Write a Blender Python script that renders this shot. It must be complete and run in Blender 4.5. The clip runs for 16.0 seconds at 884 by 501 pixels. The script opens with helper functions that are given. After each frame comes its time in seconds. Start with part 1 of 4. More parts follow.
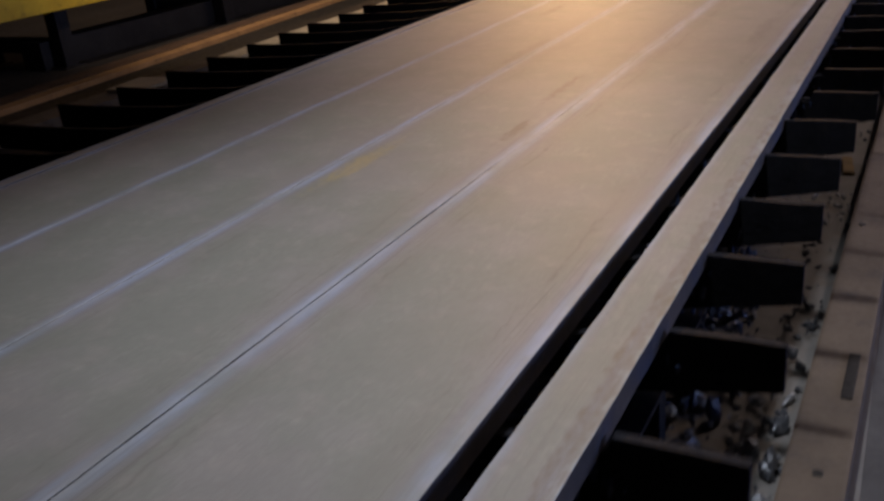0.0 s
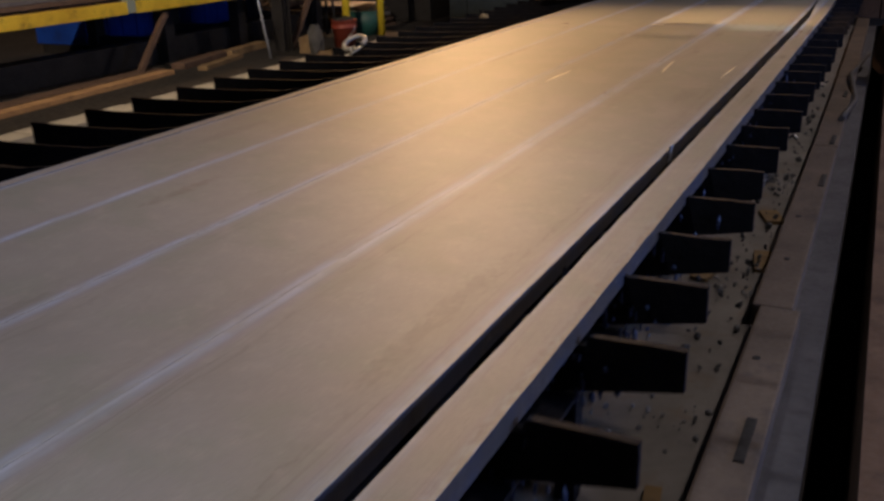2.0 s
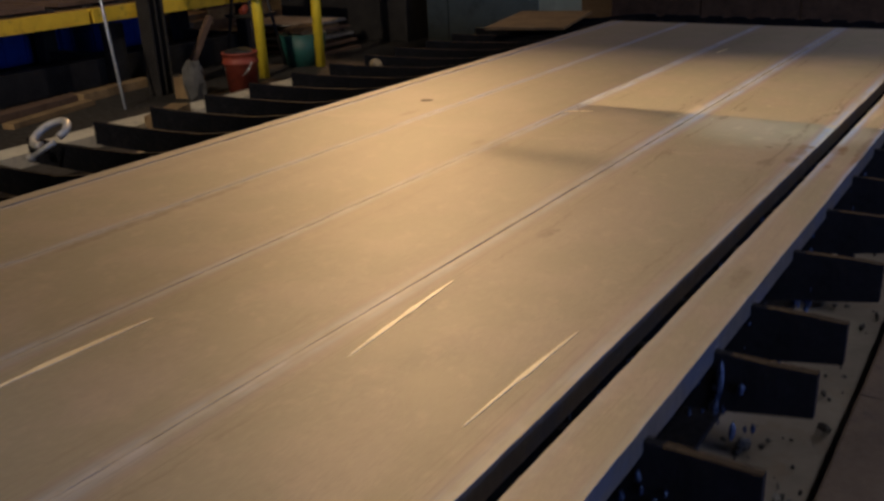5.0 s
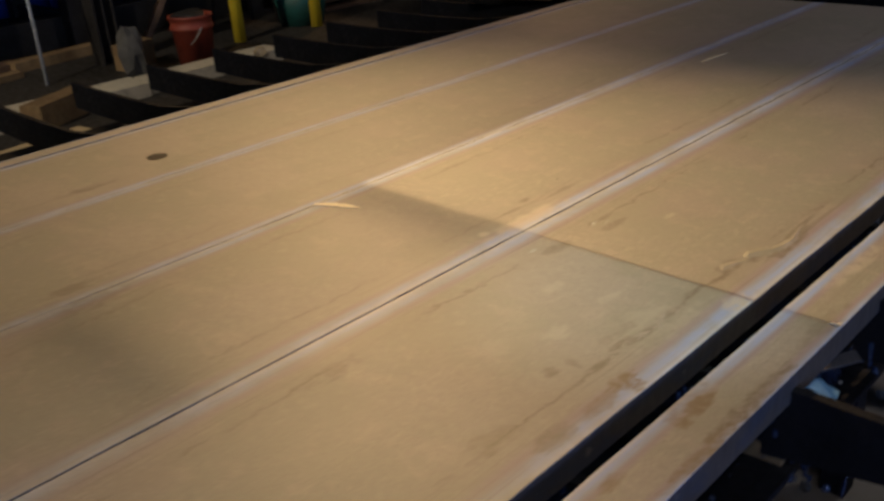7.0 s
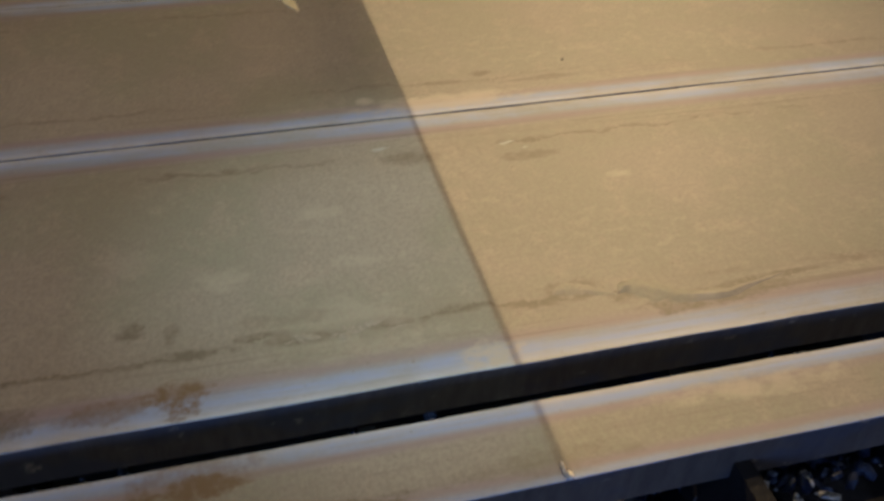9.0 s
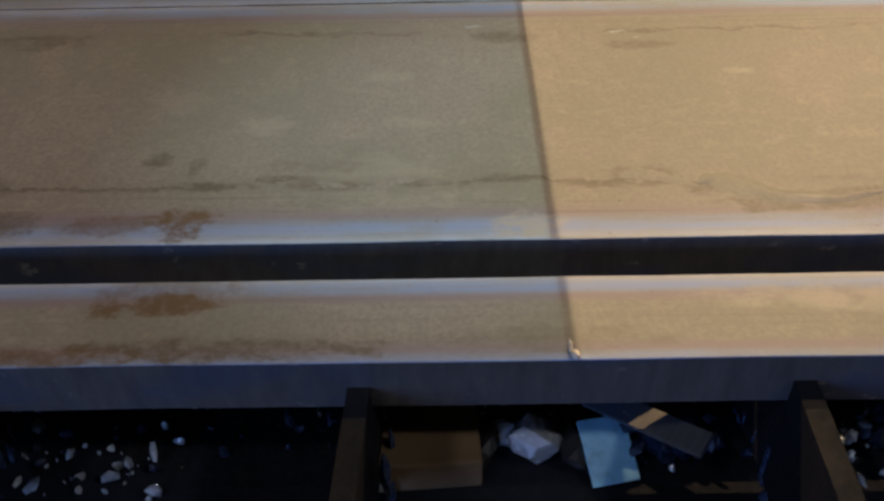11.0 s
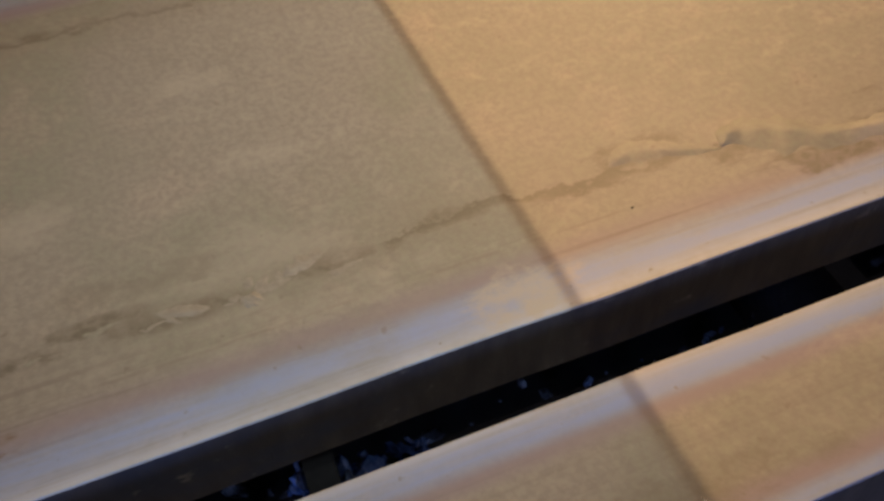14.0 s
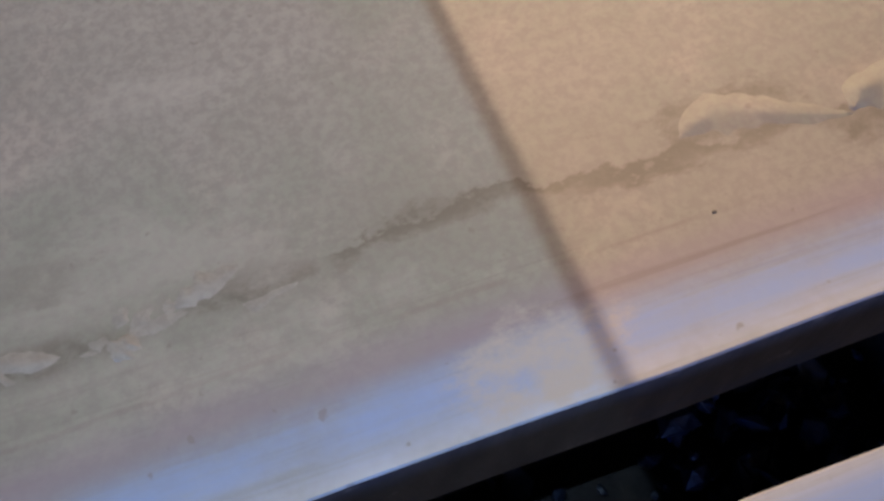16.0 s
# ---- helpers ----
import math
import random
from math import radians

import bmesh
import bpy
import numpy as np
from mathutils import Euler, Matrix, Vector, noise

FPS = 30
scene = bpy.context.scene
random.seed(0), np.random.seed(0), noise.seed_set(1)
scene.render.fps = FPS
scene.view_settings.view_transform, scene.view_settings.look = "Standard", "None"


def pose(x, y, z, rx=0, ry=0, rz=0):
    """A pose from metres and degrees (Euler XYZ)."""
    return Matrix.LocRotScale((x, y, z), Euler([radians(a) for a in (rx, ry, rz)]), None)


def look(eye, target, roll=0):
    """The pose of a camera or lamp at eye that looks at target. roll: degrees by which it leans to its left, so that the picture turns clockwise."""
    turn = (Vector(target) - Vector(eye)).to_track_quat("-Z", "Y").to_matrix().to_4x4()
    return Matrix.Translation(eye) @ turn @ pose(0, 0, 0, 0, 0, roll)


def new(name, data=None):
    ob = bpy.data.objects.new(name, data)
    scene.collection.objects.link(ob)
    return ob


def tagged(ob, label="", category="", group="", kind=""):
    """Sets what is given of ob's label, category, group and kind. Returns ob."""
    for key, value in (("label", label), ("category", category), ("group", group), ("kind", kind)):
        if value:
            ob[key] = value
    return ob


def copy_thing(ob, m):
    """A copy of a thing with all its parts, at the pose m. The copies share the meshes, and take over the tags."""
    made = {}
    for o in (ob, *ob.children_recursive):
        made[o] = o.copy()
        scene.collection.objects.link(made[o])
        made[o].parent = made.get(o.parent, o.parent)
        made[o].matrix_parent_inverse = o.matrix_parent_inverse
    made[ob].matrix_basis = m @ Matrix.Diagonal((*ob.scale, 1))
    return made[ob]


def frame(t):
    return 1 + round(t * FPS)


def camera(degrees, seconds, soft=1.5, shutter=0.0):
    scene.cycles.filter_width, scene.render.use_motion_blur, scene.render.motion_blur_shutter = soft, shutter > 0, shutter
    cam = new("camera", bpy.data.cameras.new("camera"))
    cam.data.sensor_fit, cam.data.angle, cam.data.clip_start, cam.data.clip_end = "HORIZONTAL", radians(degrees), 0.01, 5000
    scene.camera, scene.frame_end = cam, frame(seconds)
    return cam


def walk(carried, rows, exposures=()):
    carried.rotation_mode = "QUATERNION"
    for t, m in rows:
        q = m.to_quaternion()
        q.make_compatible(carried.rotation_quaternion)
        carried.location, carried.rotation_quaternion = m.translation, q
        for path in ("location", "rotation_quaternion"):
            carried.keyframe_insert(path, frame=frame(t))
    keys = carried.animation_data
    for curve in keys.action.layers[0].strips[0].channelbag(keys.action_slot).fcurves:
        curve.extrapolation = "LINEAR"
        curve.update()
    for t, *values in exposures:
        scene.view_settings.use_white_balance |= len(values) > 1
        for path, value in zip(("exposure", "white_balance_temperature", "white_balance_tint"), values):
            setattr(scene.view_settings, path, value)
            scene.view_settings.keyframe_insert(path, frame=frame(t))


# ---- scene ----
cam = camera(52.0, 16.0, soft=2.8, shutter=0.4)
PATH = [
    (0, (0.545, 0.879, 1.577), (-0.369, 2.477, 0.795), -5.6),
    (0.5, (0.587, 1.46, 1.639), (-0.336, 3.041, 0.834), -1.4),
    (1, (0.608, 2.141, 1.671), (-0.2, 3.83, 0.967), -0.9),
    (1.5, (0.669, 2.804, 1.619), (-0.183, 4.491, 0.967), -1.3),
    (2, (0.681, 3.457, 1.594), (-0.166, 5.131, 0.902), -1.8),
    (2.5, (0.664, 4.085, 1.612), (-0.126, 5.774, 0.889), -3.2),
    (3, (0.689, 4.712, 1.633), (-0.197, 6.352, 0.909), -3.3),
    (3.5, (0.62, 5.364, 1.614), (-0.293, 6.998, 0.908), -3.2),
    (6, (0.568, 8.092, 1.562), (-0.59, 9.538, 0.809), -3.9),
    (6.5, (0.544, 8.621, 1.583), (-0.627, 10.011, 0.749), -6.4),
    (7, (0.581, 9.078, 1.55), (-0.707, 10.356, 0.71), -4.0),
    (7.5, (0.543, 9.41, 1.482), (-0.692, 10.714, 0.601), -2.7),
    (8, (0.53, 9.776, 1.548), (-0.757, 10.843, 0.451), -3.4),
    (8.5, (0.558, 9.998, 1.557), (-0.858, 10.688, 0.325), 1.5),
    (9, (0.599, 10.13, 1.478), (-0.889, 10.547, 0.208), 2.0),
    (9.5, (0.618, 10.145, 1.441), (-0.89, 10.448, 0.162), 0.9),
    (10, (0.642, 10.205, 1.393), (-0.896, 10.364, 0.125), 0.3),
    (12.5, (0.52, 10.318, 1.249), (-1.006, 10.22, -0.04), -2.8),
    (13, (0.46, 10.255, 1.256), (-0.998, 10.368, -0.109), -2.8),
    (13.5, (0.379, 10.226, 1.256), (-0.994, 10.483, -0.175), -4.8),
    (14, (0.272, 10.217, 1.196), (-1.006, 10.64, -0.283), -4.5),
    (14.5, (0.198, 10.249, 1.152), (-0.946, 10.652, -0.438), -3.9),
    (15, (0.135, 10.272, 1.143), (-0.92, 10.648, -0.514), -2.3),
    (15.5, (0.099, 10.281, 1.132), (-0.875, 10.645, -0.577), -0.2),
    (16, (0.098, 10.289, 1.104), (-0.889, 10.588, -0.61), -3.6),
]
walk(cam, [(t, look(eye, target, roll)) for t, eye, target, roll in PATH], exposures=[
    (0, 0.13, 6850, 28), (1, 0.07, 6850, 28), (2, 0.06, 6500, 24), (3.5, 0.02, 6400, 20), (6, -0.23, 6250, 17), (7, -0.29, 6200, 14), (8.5, -0.4, 5800, 13), (9, -0.42, 5550, 10), (10, -0.4, 5450, 12), (12.5, -0.34, 5600, 18), (13.5, -0.38, 6250, 23), (14, -0.4, 6300, 24), (14.5, -0.38, 5950, 26), (15, -0.27, 6000, 27), (16, -0.2, 5050, 28)])


# ---- world and light ----
world = bpy.data.worlds.new("hall_gloom")
scene.world = world
world.use_nodes = True
world.node_tree.nodes["Background"].inputs[0].default_value = (0.55, 0.65, 0.8, 1)
world.node_tree.nodes["Background"].inputs[1].default_value = 0.02


def lamp(name, place, target, color, watts, size):
    data = bpy.data.lights.new(name, "AREA")
    data.shape, data.size, data.color, data.energy = "DISK", size, color, watts
    ob = new(name, data)
    ob.matrix_world = look(place, target)
    return ob


SODIUM, DAY = (1.0, 0.63, 0.26), (0.36, 0.54, 1.0)
WHITE = (0.86, 1.0, 0.75)
# unseen lamp, added as a weak warm fill for the background
lamp("far_bay_light", (-11.0, 24.0, 6.5), (-4.0, 12.0, 0.8), (1.0, 0.57, 0.25), 150, 0.7)


def spot(name, place, target, color, watts, degrees, radius=0.004):
    data = bpy.data.lights.new(name, "SPOT")
    data.energy, data.color, data.shadow_soft_size = watts, color, radius
    data.spot_size, data.spot_blend = radians(degrees), 1.0
    new(name, data).matrix_world = look(place, target)


BAY_AT, SODIUM_AT, SPOT_AT = (-3.8, 12.9, 4.15), (-4.5, 8.5, 6.5), (0.6, 9.0, 6.0)
spot("near_bay_light", BAY_AT, (-0.3, 8.2, 0.8), (1.0, 0.63, 0.265), 980, 66, 0.006)
# unseen lamp, added to brighten the conveyor side
spot("side_bay_light", (-2.5, 3.0, 7.0), (-7.2, 11.8, 0.5), (1.0, 0.86, 0.62), 2450, 56, 0.15)
spot("high_bay_light", SODIUM_AT, (-0.4, 10.7, 0.8), SODIUM, 2100, 19, 0.002)
# cone kept narrow so its falloff stands in for lens vignetting
spot("table_spot_light", SPOT_AT, (-0.2, 10.34, 0.8), WHITE, 475, 9.1)
# two unseen cool lamps, added to fill the nearer plate
spot("cool_bay_light", (-0.85, 5.0, 4.8), (-0.95, 5.3, 0.8), (0.80, 0.90, 1.0), 180, 66, 0.12)
spot("rear_bay_light", (-0.2, 2.5, 4.3), (-0.2, 2.6, 0.8), (0.78, 0.94, 1.0), 275, 60, 0.12)
# unseen lamps, added to lift the right-hand floor and the plate's far end
lamp("walkway_bay_light", (2.6, 7.2, 5.8), (0.2, 7.4, 0.4), (1.0, 0.90, 0.78), 44, 0.40)
lamp("end_bay_light", (3.0, 16.0, 6.5), (-0.5, 12.6, 0.8), (1.0, 0.92, 0.83), 105, 0.40)
lamp("door_daylight", (8.7, 6.0, 2.2), (0.0, 8.5, 0.4), DAY, 280, 3.0)


# ---- materials ----
def nodes_of(name):
    m = bpy.data.materials.new(name)
    m.use_nodes = True
    return m, m.node_tree.nodes, m.node_tree.links, m.node_tree.nodes["Principled BSDF"]


def noise_node(n, l, scale, detail=4.0, rough=0.6, stretch=(1, 1, 1), coord="Object"):
    tc, mp, nz = n.new("ShaderNodeTexCoord"), n.new("ShaderNodeMapping"), n.new("ShaderNodeTexNoise")
    mp.inputs["Scale"].default_value = stretch
    nz.inputs["Scale"].default_value, nz.inputs["Detail"].default_value, nz.inputs["Roughness"].default_value = scale, detail, rough
    l.new(tc.outputs[coord], mp.inputs[0])
    l.new(mp.outputs[0], nz.inputs[0])
    return nz.outputs["Fac"]


def ramp(n, l, fac, stops):
    r = n.new("ShaderNodeValToRGB")
    while len(r.color_ramp.elements) < len(stops):
        r.color_ramp.elements.new(0.5)
    for e, (p, c) in zip(r.color_ramp.elements, stops):
        e.position, e.color = p, (*c, 1) if len(c) == 3 else c
    l.new(fac, r.inputs[0])
    return r.outputs[0]


def span(n, l, fac, a, b, c=0.0, d=1.0):
    r = n.new("ShaderNodeMapRange")
    r.interpolation_type = "SMOOTHSTEP"
    for i, v in enumerate((a, b, c, d)):
        r.inputs[i + 1].default_value = v
    l.new(fac, r.inputs[0])
    return r.outputs[0]


def calc(n, l, op, a, b=0.0):
    r = n.new("ShaderNodeMath")
    r.operation = op
    for i, v in enumerate((a, b)):
        if isinstance(v, (int, float)):
            r.inputs[i].default_value = v
        else:
            l.new(v, r.inputs[i])
    return r.outputs[0]


def blend(n, l, fac, a, b):
    r = n.new("ShaderNodeMix")
    r.data_type = "RGBA"
    for sock, v in ((r.inputs[0], fac), (r.inputs[6], a), (r.inputs[7], b)):
        if isinstance(v, tuple):
            sock.default_value = (*v, 1)
        elif isinstance(v, (int, float)):
            sock.default_value = v
        else:
            l.new(v, sock)
    return r.outputs[2]


def bump(n, l, p, height, strength=0.3, distance=0.01):
    b = n.new("ShaderNodeBump")
    b.inputs["Strength"].default_value, b.inputs["Distance"].default_value = strength, distance
    l.new(height, b.inputs["Height"])
    l.new(b.outputs[0], p.inputs["Normal"])


def plain(name, dark, light, rough=0.6, metal=0.0, scale=6.0, relief=0.25, fine=60.0, grime=(0.03, 0.025, 0.02), dirt=0.5):
    """A painted, timber, concrete or metal surface with grain at two scales and grimy patches."""
    m, n, l, p = nodes_of(name)
    big, small = noise_node(n, l, scale), noise_node(n, l, fine, 6)
    col = ramp(n, l, big, [(0.3, dark), (0.7, light)])
    spots = span(n, l, noise_node(n, l, scale * 2.3, 8, 0.7), 0.5, 0.72, 0, dirt)
    l.new(blend(n, l, spots, col, grime), p.inputs["Base Color"])
    l.new(span(n, l, small, 0.3, 0.7, rough - 0.12, min(1.0, rough + 0.12)), p.inputs["Roughness"])
    p.inputs["Metallic"].default_value = metal
    bump(n, l, p, calc(n, l, "ADD", small, big), relief, 0.004)
    return m


def plate_steel(name, half, centre=0.0, spots=(), wide=0.03, stained=1.0, early=0.7):
    """Mill-scaled steel: pale heat-tinted bands with painted-in sheen along the burnt edges, a wavy brown tide line,
    blotches and fine grain.
    """
    m, n, l, p = nodes_of(name)
    tc, sep = n.new("ShaderNodeTexCoord"), n.new("ShaderNodeSeparateXYZ")
    l.new(tc.outputs["Object"], sep.inputs[0])
    edge = calc(n, l, "SUBTRACT", half, calc(n, l, "ABSOLUTE", sep.outputs[0]))
    wob = noise_node(n, l, 4.0, 5, 0.65, (1, 0.8, 1))
    wob2 = noise_node(n, l, 22.0, 6, 0.7, (1, 0.6, 1))
    shifted = calc(n, l, "ADD", edge, calc(n, l, "MULTIPLY", wob, 0.07))
    big = noise_node(n, l, 1.6, 5, 0.55)
    mid = noise_node(n, l, 9.0, 6, 0.65, (1, 0.5, 1))
    fine = noise_node(n, l, 420.0, 3, 0.6)
    col = ramp(n, l, big, [(0.3, (0.235, 0.228, 0.21)), (0.7, (0.32, 0.308, 0.285))])
    col = blend(n, l, span(n, l, mid, 0.45, 0.75, 0, 0.35), col, (0.36, 0.345, 0.32))
    green = span(n, l, noise_node(n, l, 3.3, 5, 0.6), 0.42, 0.58, 0, 0.9)
    col = blend(n, l, green, col, (0.232, 0.252, 0.208))
    pink = span(n, l, noise_node(n, l, 14.0, 8, 0.7), 0.5, 0.68, 0, 0.55)
    col = blend(n, l, pink, col, (0.38, 0.335, 0.305))
    scuff = span(n, l, noise_node(n, l, 34.0, 6, 0.75, (1, 0.45, 1)), 0.57, 0.68, 0, 0.4)
    col = blend(n, l, calc(n, l, "MULTIPLY", scuff, span(n, l, mid, 0.4, 0.6)), col, (0.42, 0.40, 0.36))
    grain = noise_node(n, l, 190.0, 4, 0.7)
    col = blend(n, l, span(n, l, grain, 0.38, 0.62, 0, 0.62), col, (0.19, 0.182, 0.168))
    # blotchy scale a finger wide, pale and dark
    scab, scab2 = noise_node(n, l, 75.0, 5, 0.7, (1, 0.75, 1)), noise_node(n, l, 48.0, 6, 0.7, (0.8, 1, 1))
    col = blend(n, l, calc(n, l, "MULTIPLY", span(n, l, scab, 0.46, 0.68, 0, 0.24), span(n, l, mid, 0.4, 0.62, 0.25, 1.0)), col, (0.44, 0.42, 0.375))
    col = blend(n, l, calc(n, l, "MULTIPLY", span(n, l, scab2, 0.5, 0.7, 0, 0.25), span(n, l, big, 0.4, 0.6, 0.3, 1.0)), col, (0.15, 0.145, 0.123))
    # tide line: crisp and ragged on its inner side, fading towards the cut
    rag = calc(n, l, "SUBTRACT", noise_node(n, l, 55.0, 7, 0.72, (1, 0.55, 1)), 0.5)
    off = calc(n, l, "SUBTRACT", calc(n, l, "ADD", shifted, calc(n, l, "MULTIPLY", rag, 0.045)), 0.123)
    line = calc(n, l, "MULTIPLY", span(n, l, off, -0.001, 0.0015, 1, 0), span(n, l, off, -0.009, -0.001, 0, 0.85))
    patch = span(n, l, noise_node(n, l, 5.0, 5, 0.65, (1, 0.8, 1)), 0.47, 0.56)
    stain = calc(n, l, "MULTIPLY", calc(n, l, "MULTIPLY", line, patch), span(n, l, wob2, 0.3, 0.55, 0.4 * stained, 1.0 * stained))
    stain = calc(n, l, "MULTIPLY", stain, span(n, l, sep.outputs[1], 9.2, 9.9, 0.5, 1.0))
    col = blend(n, l, stain, col, (0.085, 0.075, 0.055))
    halo = calc(n, l, "MULTIPLY", span(n, l, calc(n, l, "ABSOLUTE", off), 0.0, 0.045, 0.3 * stained, 0), wob2)
    col = blend(n, l, halo, col, (0.17, 0.15, 0.12))
    # a hairline nearer the cut, a dull violet margin, then the streaky pale heat-tinted band with sheen painted in
    thin = calc(n, l, "ABSOLUTE", calc(n, l, "SUBTRACT", calc(n, l, "ADD", edge, calc(n, l, "MULTIPLY", wob, 0.012)), 0.061))
    col = blend(n, l, calc(n, l, "MULTIPLY", span(n, l, thin, 0.0005, 0.0018, 0.4 * stained, 0), span(n, l, wob2, 0.4, 0.55)), col, (0.16, 0.13, 0.12))
    margin = calc(n, l, "MULTIPLY", span(n, l, calc(n, l, "ABSOLUTE", calc(n, l, "SUBTRACT", edge, wide * 1.5)), 0.0, wide * 0.7, 0.85, 0), calc(n, l, "MULTIPLY", span(n, l, mid, 0.3, 0.6, 0.4, 1.0), span(n, l, sep.outputs[1], 9.4, 9.95, early * 0.6, 1.0)))
    col = blend(n, l, margin, col, (0.235, 0.20, 0.265))
    streak = noise_node(n, l, 3.0, 6, 0.7, (36, 1.2, 1))
    rubbed = noise_node(n, l, 2.6, 5, 0.65, (48, 0.9, 1))
    lines = calc(n, l, "MULTIPLY", span(n, l, rubbed, 0.53, 0.66, 0, 0.5 * stained), span(n, l, edge, 0.055, 0.10, 1, 0))
    col = blend(n, l, lines, col, (0.12, 0.10, 0.09))
    # band grows stronger beyond y 9.4, painting in the lamplight it catches there
    along = span(n, l, sep.outputs[1], 9.4, 9.95, early, 1.0)
    tint = span(n, l, calc(n, l, "ADD", edge, calc(n, l, "MULTIPLY", wob2, wide * 0.5)), wide * 0.15, wide * 1.7, 1, 0)
    worn = span(n, l, noise_node(n, l, 7.0, 6, 0.7, (1, 0.7, 1)), 0.35, 0.65, 0.35, 1.0)
    tint = calc(n, l, "MULTIPLY", calc(n, l, "MULTIPLY", tint, along), worn)
    col = blend(n, l, calc(n, l, "MULTIPLY", tint, span(n, l, streak, 0.3, 0.6, 0.35, 1.0)), col, (0.50, 0.585, 0.74))
    # temper blue pushed further to paint in daylight mirrored along the edge
    blue = span(n, l, calc(n, l, "ABSOLUTE", calc(n, l, "SUBTRACT", edge, wide * 0.75)), wide * 0.08, wide * 0.8, 0.85, 0)
    col = blend(n, l, calc(n, l, "MULTIPLY", calc(n, l, "MULTIPLY", blue, calc(n, l, "MULTIPLY", span(n, l, sep.outputs[1], 9.4, 9.95, early * 0.5, 1.0), worn)), span(n, l, streak, 0.3, 0.65, 0.5, 1.0)), col, (0.20, 0.34, 0.74))
    mottle = span(n, l, noise_node(n, l, 85.0, 6, 0.75), 0.36, 0.6, 0.6, 1.3)
    for x, y, rx, ry, ink, amount in spots:
        u = calc(n, l, "DIVIDE", calc(n, l, "SUBTRACT", sep.outputs[0], x - centre), rx)
        v = calc(n, l, "DIVIDE", calc(n, l, "SUBTRACT", sep.outputs[1], y), ry)
        far = calc(n, l, "ADD", calc(n, l, "MULTIPLY", u, u), calc(n, l, "MULTIPLY", v, v))
        far = calc(n, l, "ADD", far, calc(n, l, "ADD", calc(n, l, "MULTIPLY", rag, 5.5), calc(n, l, "MULTIPLY", calc(n, l, "SUBTRACT", wob2, 0.5), 4.0)))
        col = blend(n, l, span(n, l, far, 0.1 if ink[0] < 0.3 else -0.4, 1.3 if ink[0] < 0.3 else 1.6, amount, 0) if ink[0] > 0.3 else calc(n, l, "MULTIPLY", span(n, l, far, 0.1, 1.3, amount, 0), mottle), col, ink)
    speck = span(n, l, noise_node(n, l, 130.0, 2, 0.5), 0.70, 0.76, 0, 0.5)
    col = blend(n, l, speck, col, (0.14, 0.12, 0.1))
    l.new(col, p.inputs["Base Color"])
    p.inputs["Metallic"].default_value = 0.0
    gloss = span(n, l, calc(n, l, "SUBTRACT", mid, calc(n, l, "MULTIPLY", tint, 0.4)), 0.0, 0.75, 0.55, 0.61)
    l.new(gloss, p.inputs["Roughness"])
    p.inputs["IOR"].default_value = 2.1
    bump(n, l, p, calc(n, l, "ADD", calc(n, l, "MULTIPLY", fine, 0.2), calc(n, l, "MULTIPLY", wob2, 0.15)), 0.08, 0.003)
    return m


def cut_face():
    """Flame-cut steel: upright drag lines, dark scale tinted blue for daylight, and rusty patches."""
    m, n, l, p = nodes_of("flame_cut_face")
    drag = noise_node(n, l, 7.0, 4, 0.6, (1, 11, 3))
    cloud = noise_node(n, l, 6.0, 5, 0.6, (1, 1, 2))
    col = ramp(n, l, drag, [(0.3, (0.075, 0.072, 0.075)), (0.7, (0.13, 0.122, 0.118))])
    # cloudy blue puts the daylight on these faces into their colour
    col = blend(n, l, span(n, l, cloud, 0.45, 0.62, 0, 0.7), col, (0.062, 0.082, 0.135))
    chips = span(n, l, noise_node(n, l, 60.0, 5, 0.7, (1, 0.6, 1)), 0.60, 0.68, 0, 0.7)
    col = blend(n, l, calc(n, l, "MULTIPLY", chips, span(n, l, cloud, 0.4, 0.55)), col, (0.34, 0.32, 0.29))
    l.new(col, p.inputs["Base Color"])
    p.inputs["Roughness"].default_value, p.inputs["Metallic"].default_value = 0.5, 0.1
    bump(n, l, p, drag, 0.5, 0.003)
    return m


CUT = cut_face()
SLAT = plain("slat_steel", (0.005, 0.006, 0.009), (0.014, 0.015, 0.021), 0.75, 0.0, 7, 0.5, 70)
SLAT.node_tree.nodes["Principled BSDF"].inputs["Specular IOR Level"].default_value = 0.2
# one concrete in two tones: dark copy for unlit floor, pale copy for the lamplit strip
DIM_FLOOR = plain("dim_floor", (0.012, 0.011, 0.010), (0.036, 0.031, 0.027), 0.7, 0, 1.3, 0.4, 25, dirt=0.6)
LIT_FLOOR = plain("lit_floor", (0.15, 0.142, 0.133), (0.27, 0.255, 0.238), 0.85, 0, 2.2, 0.4, 30, (0.20, 0.12, 0.05), 0.45)
WALKWAY = plain("rusty_walkway", (0.13, 0.075, 0.045), (0.25, 0.155, 0.10), 0.8, 0, 2.5, 0.5, 30, (0.05, 0.035, 0.025), 0.6)
CURB = plain("rusted_curb_paint", (0.105, 0.077, 0.056), (0.195, 0.145, 0.104), 0.7, 0, 3, 0.4, 50, (0.05, 0.045, 0.05), 0.6)
YELLOW = plain("chipped_yellow_paint", (0.55, 0.33, 0.02), (0.75, 0.5, 0.035), 0.5, 0, 3, 0.2, 40, (0.05, 0.035, 0.02), 0.55)
POST = plain("post_yellow_paint", (0.7, 0.5, 0.02), (0.85, 0.65, 0.04), 0.45, 0, 3, 0.15, 40, (0.2, 0.12, 0.02), 0.4)
BLACKSTEEL = plain("black_steel", (0.015, 0.014, 0.014), (0.035, 0.032, 0.03), 0.6, 0.3, 5, 0.4, 50)
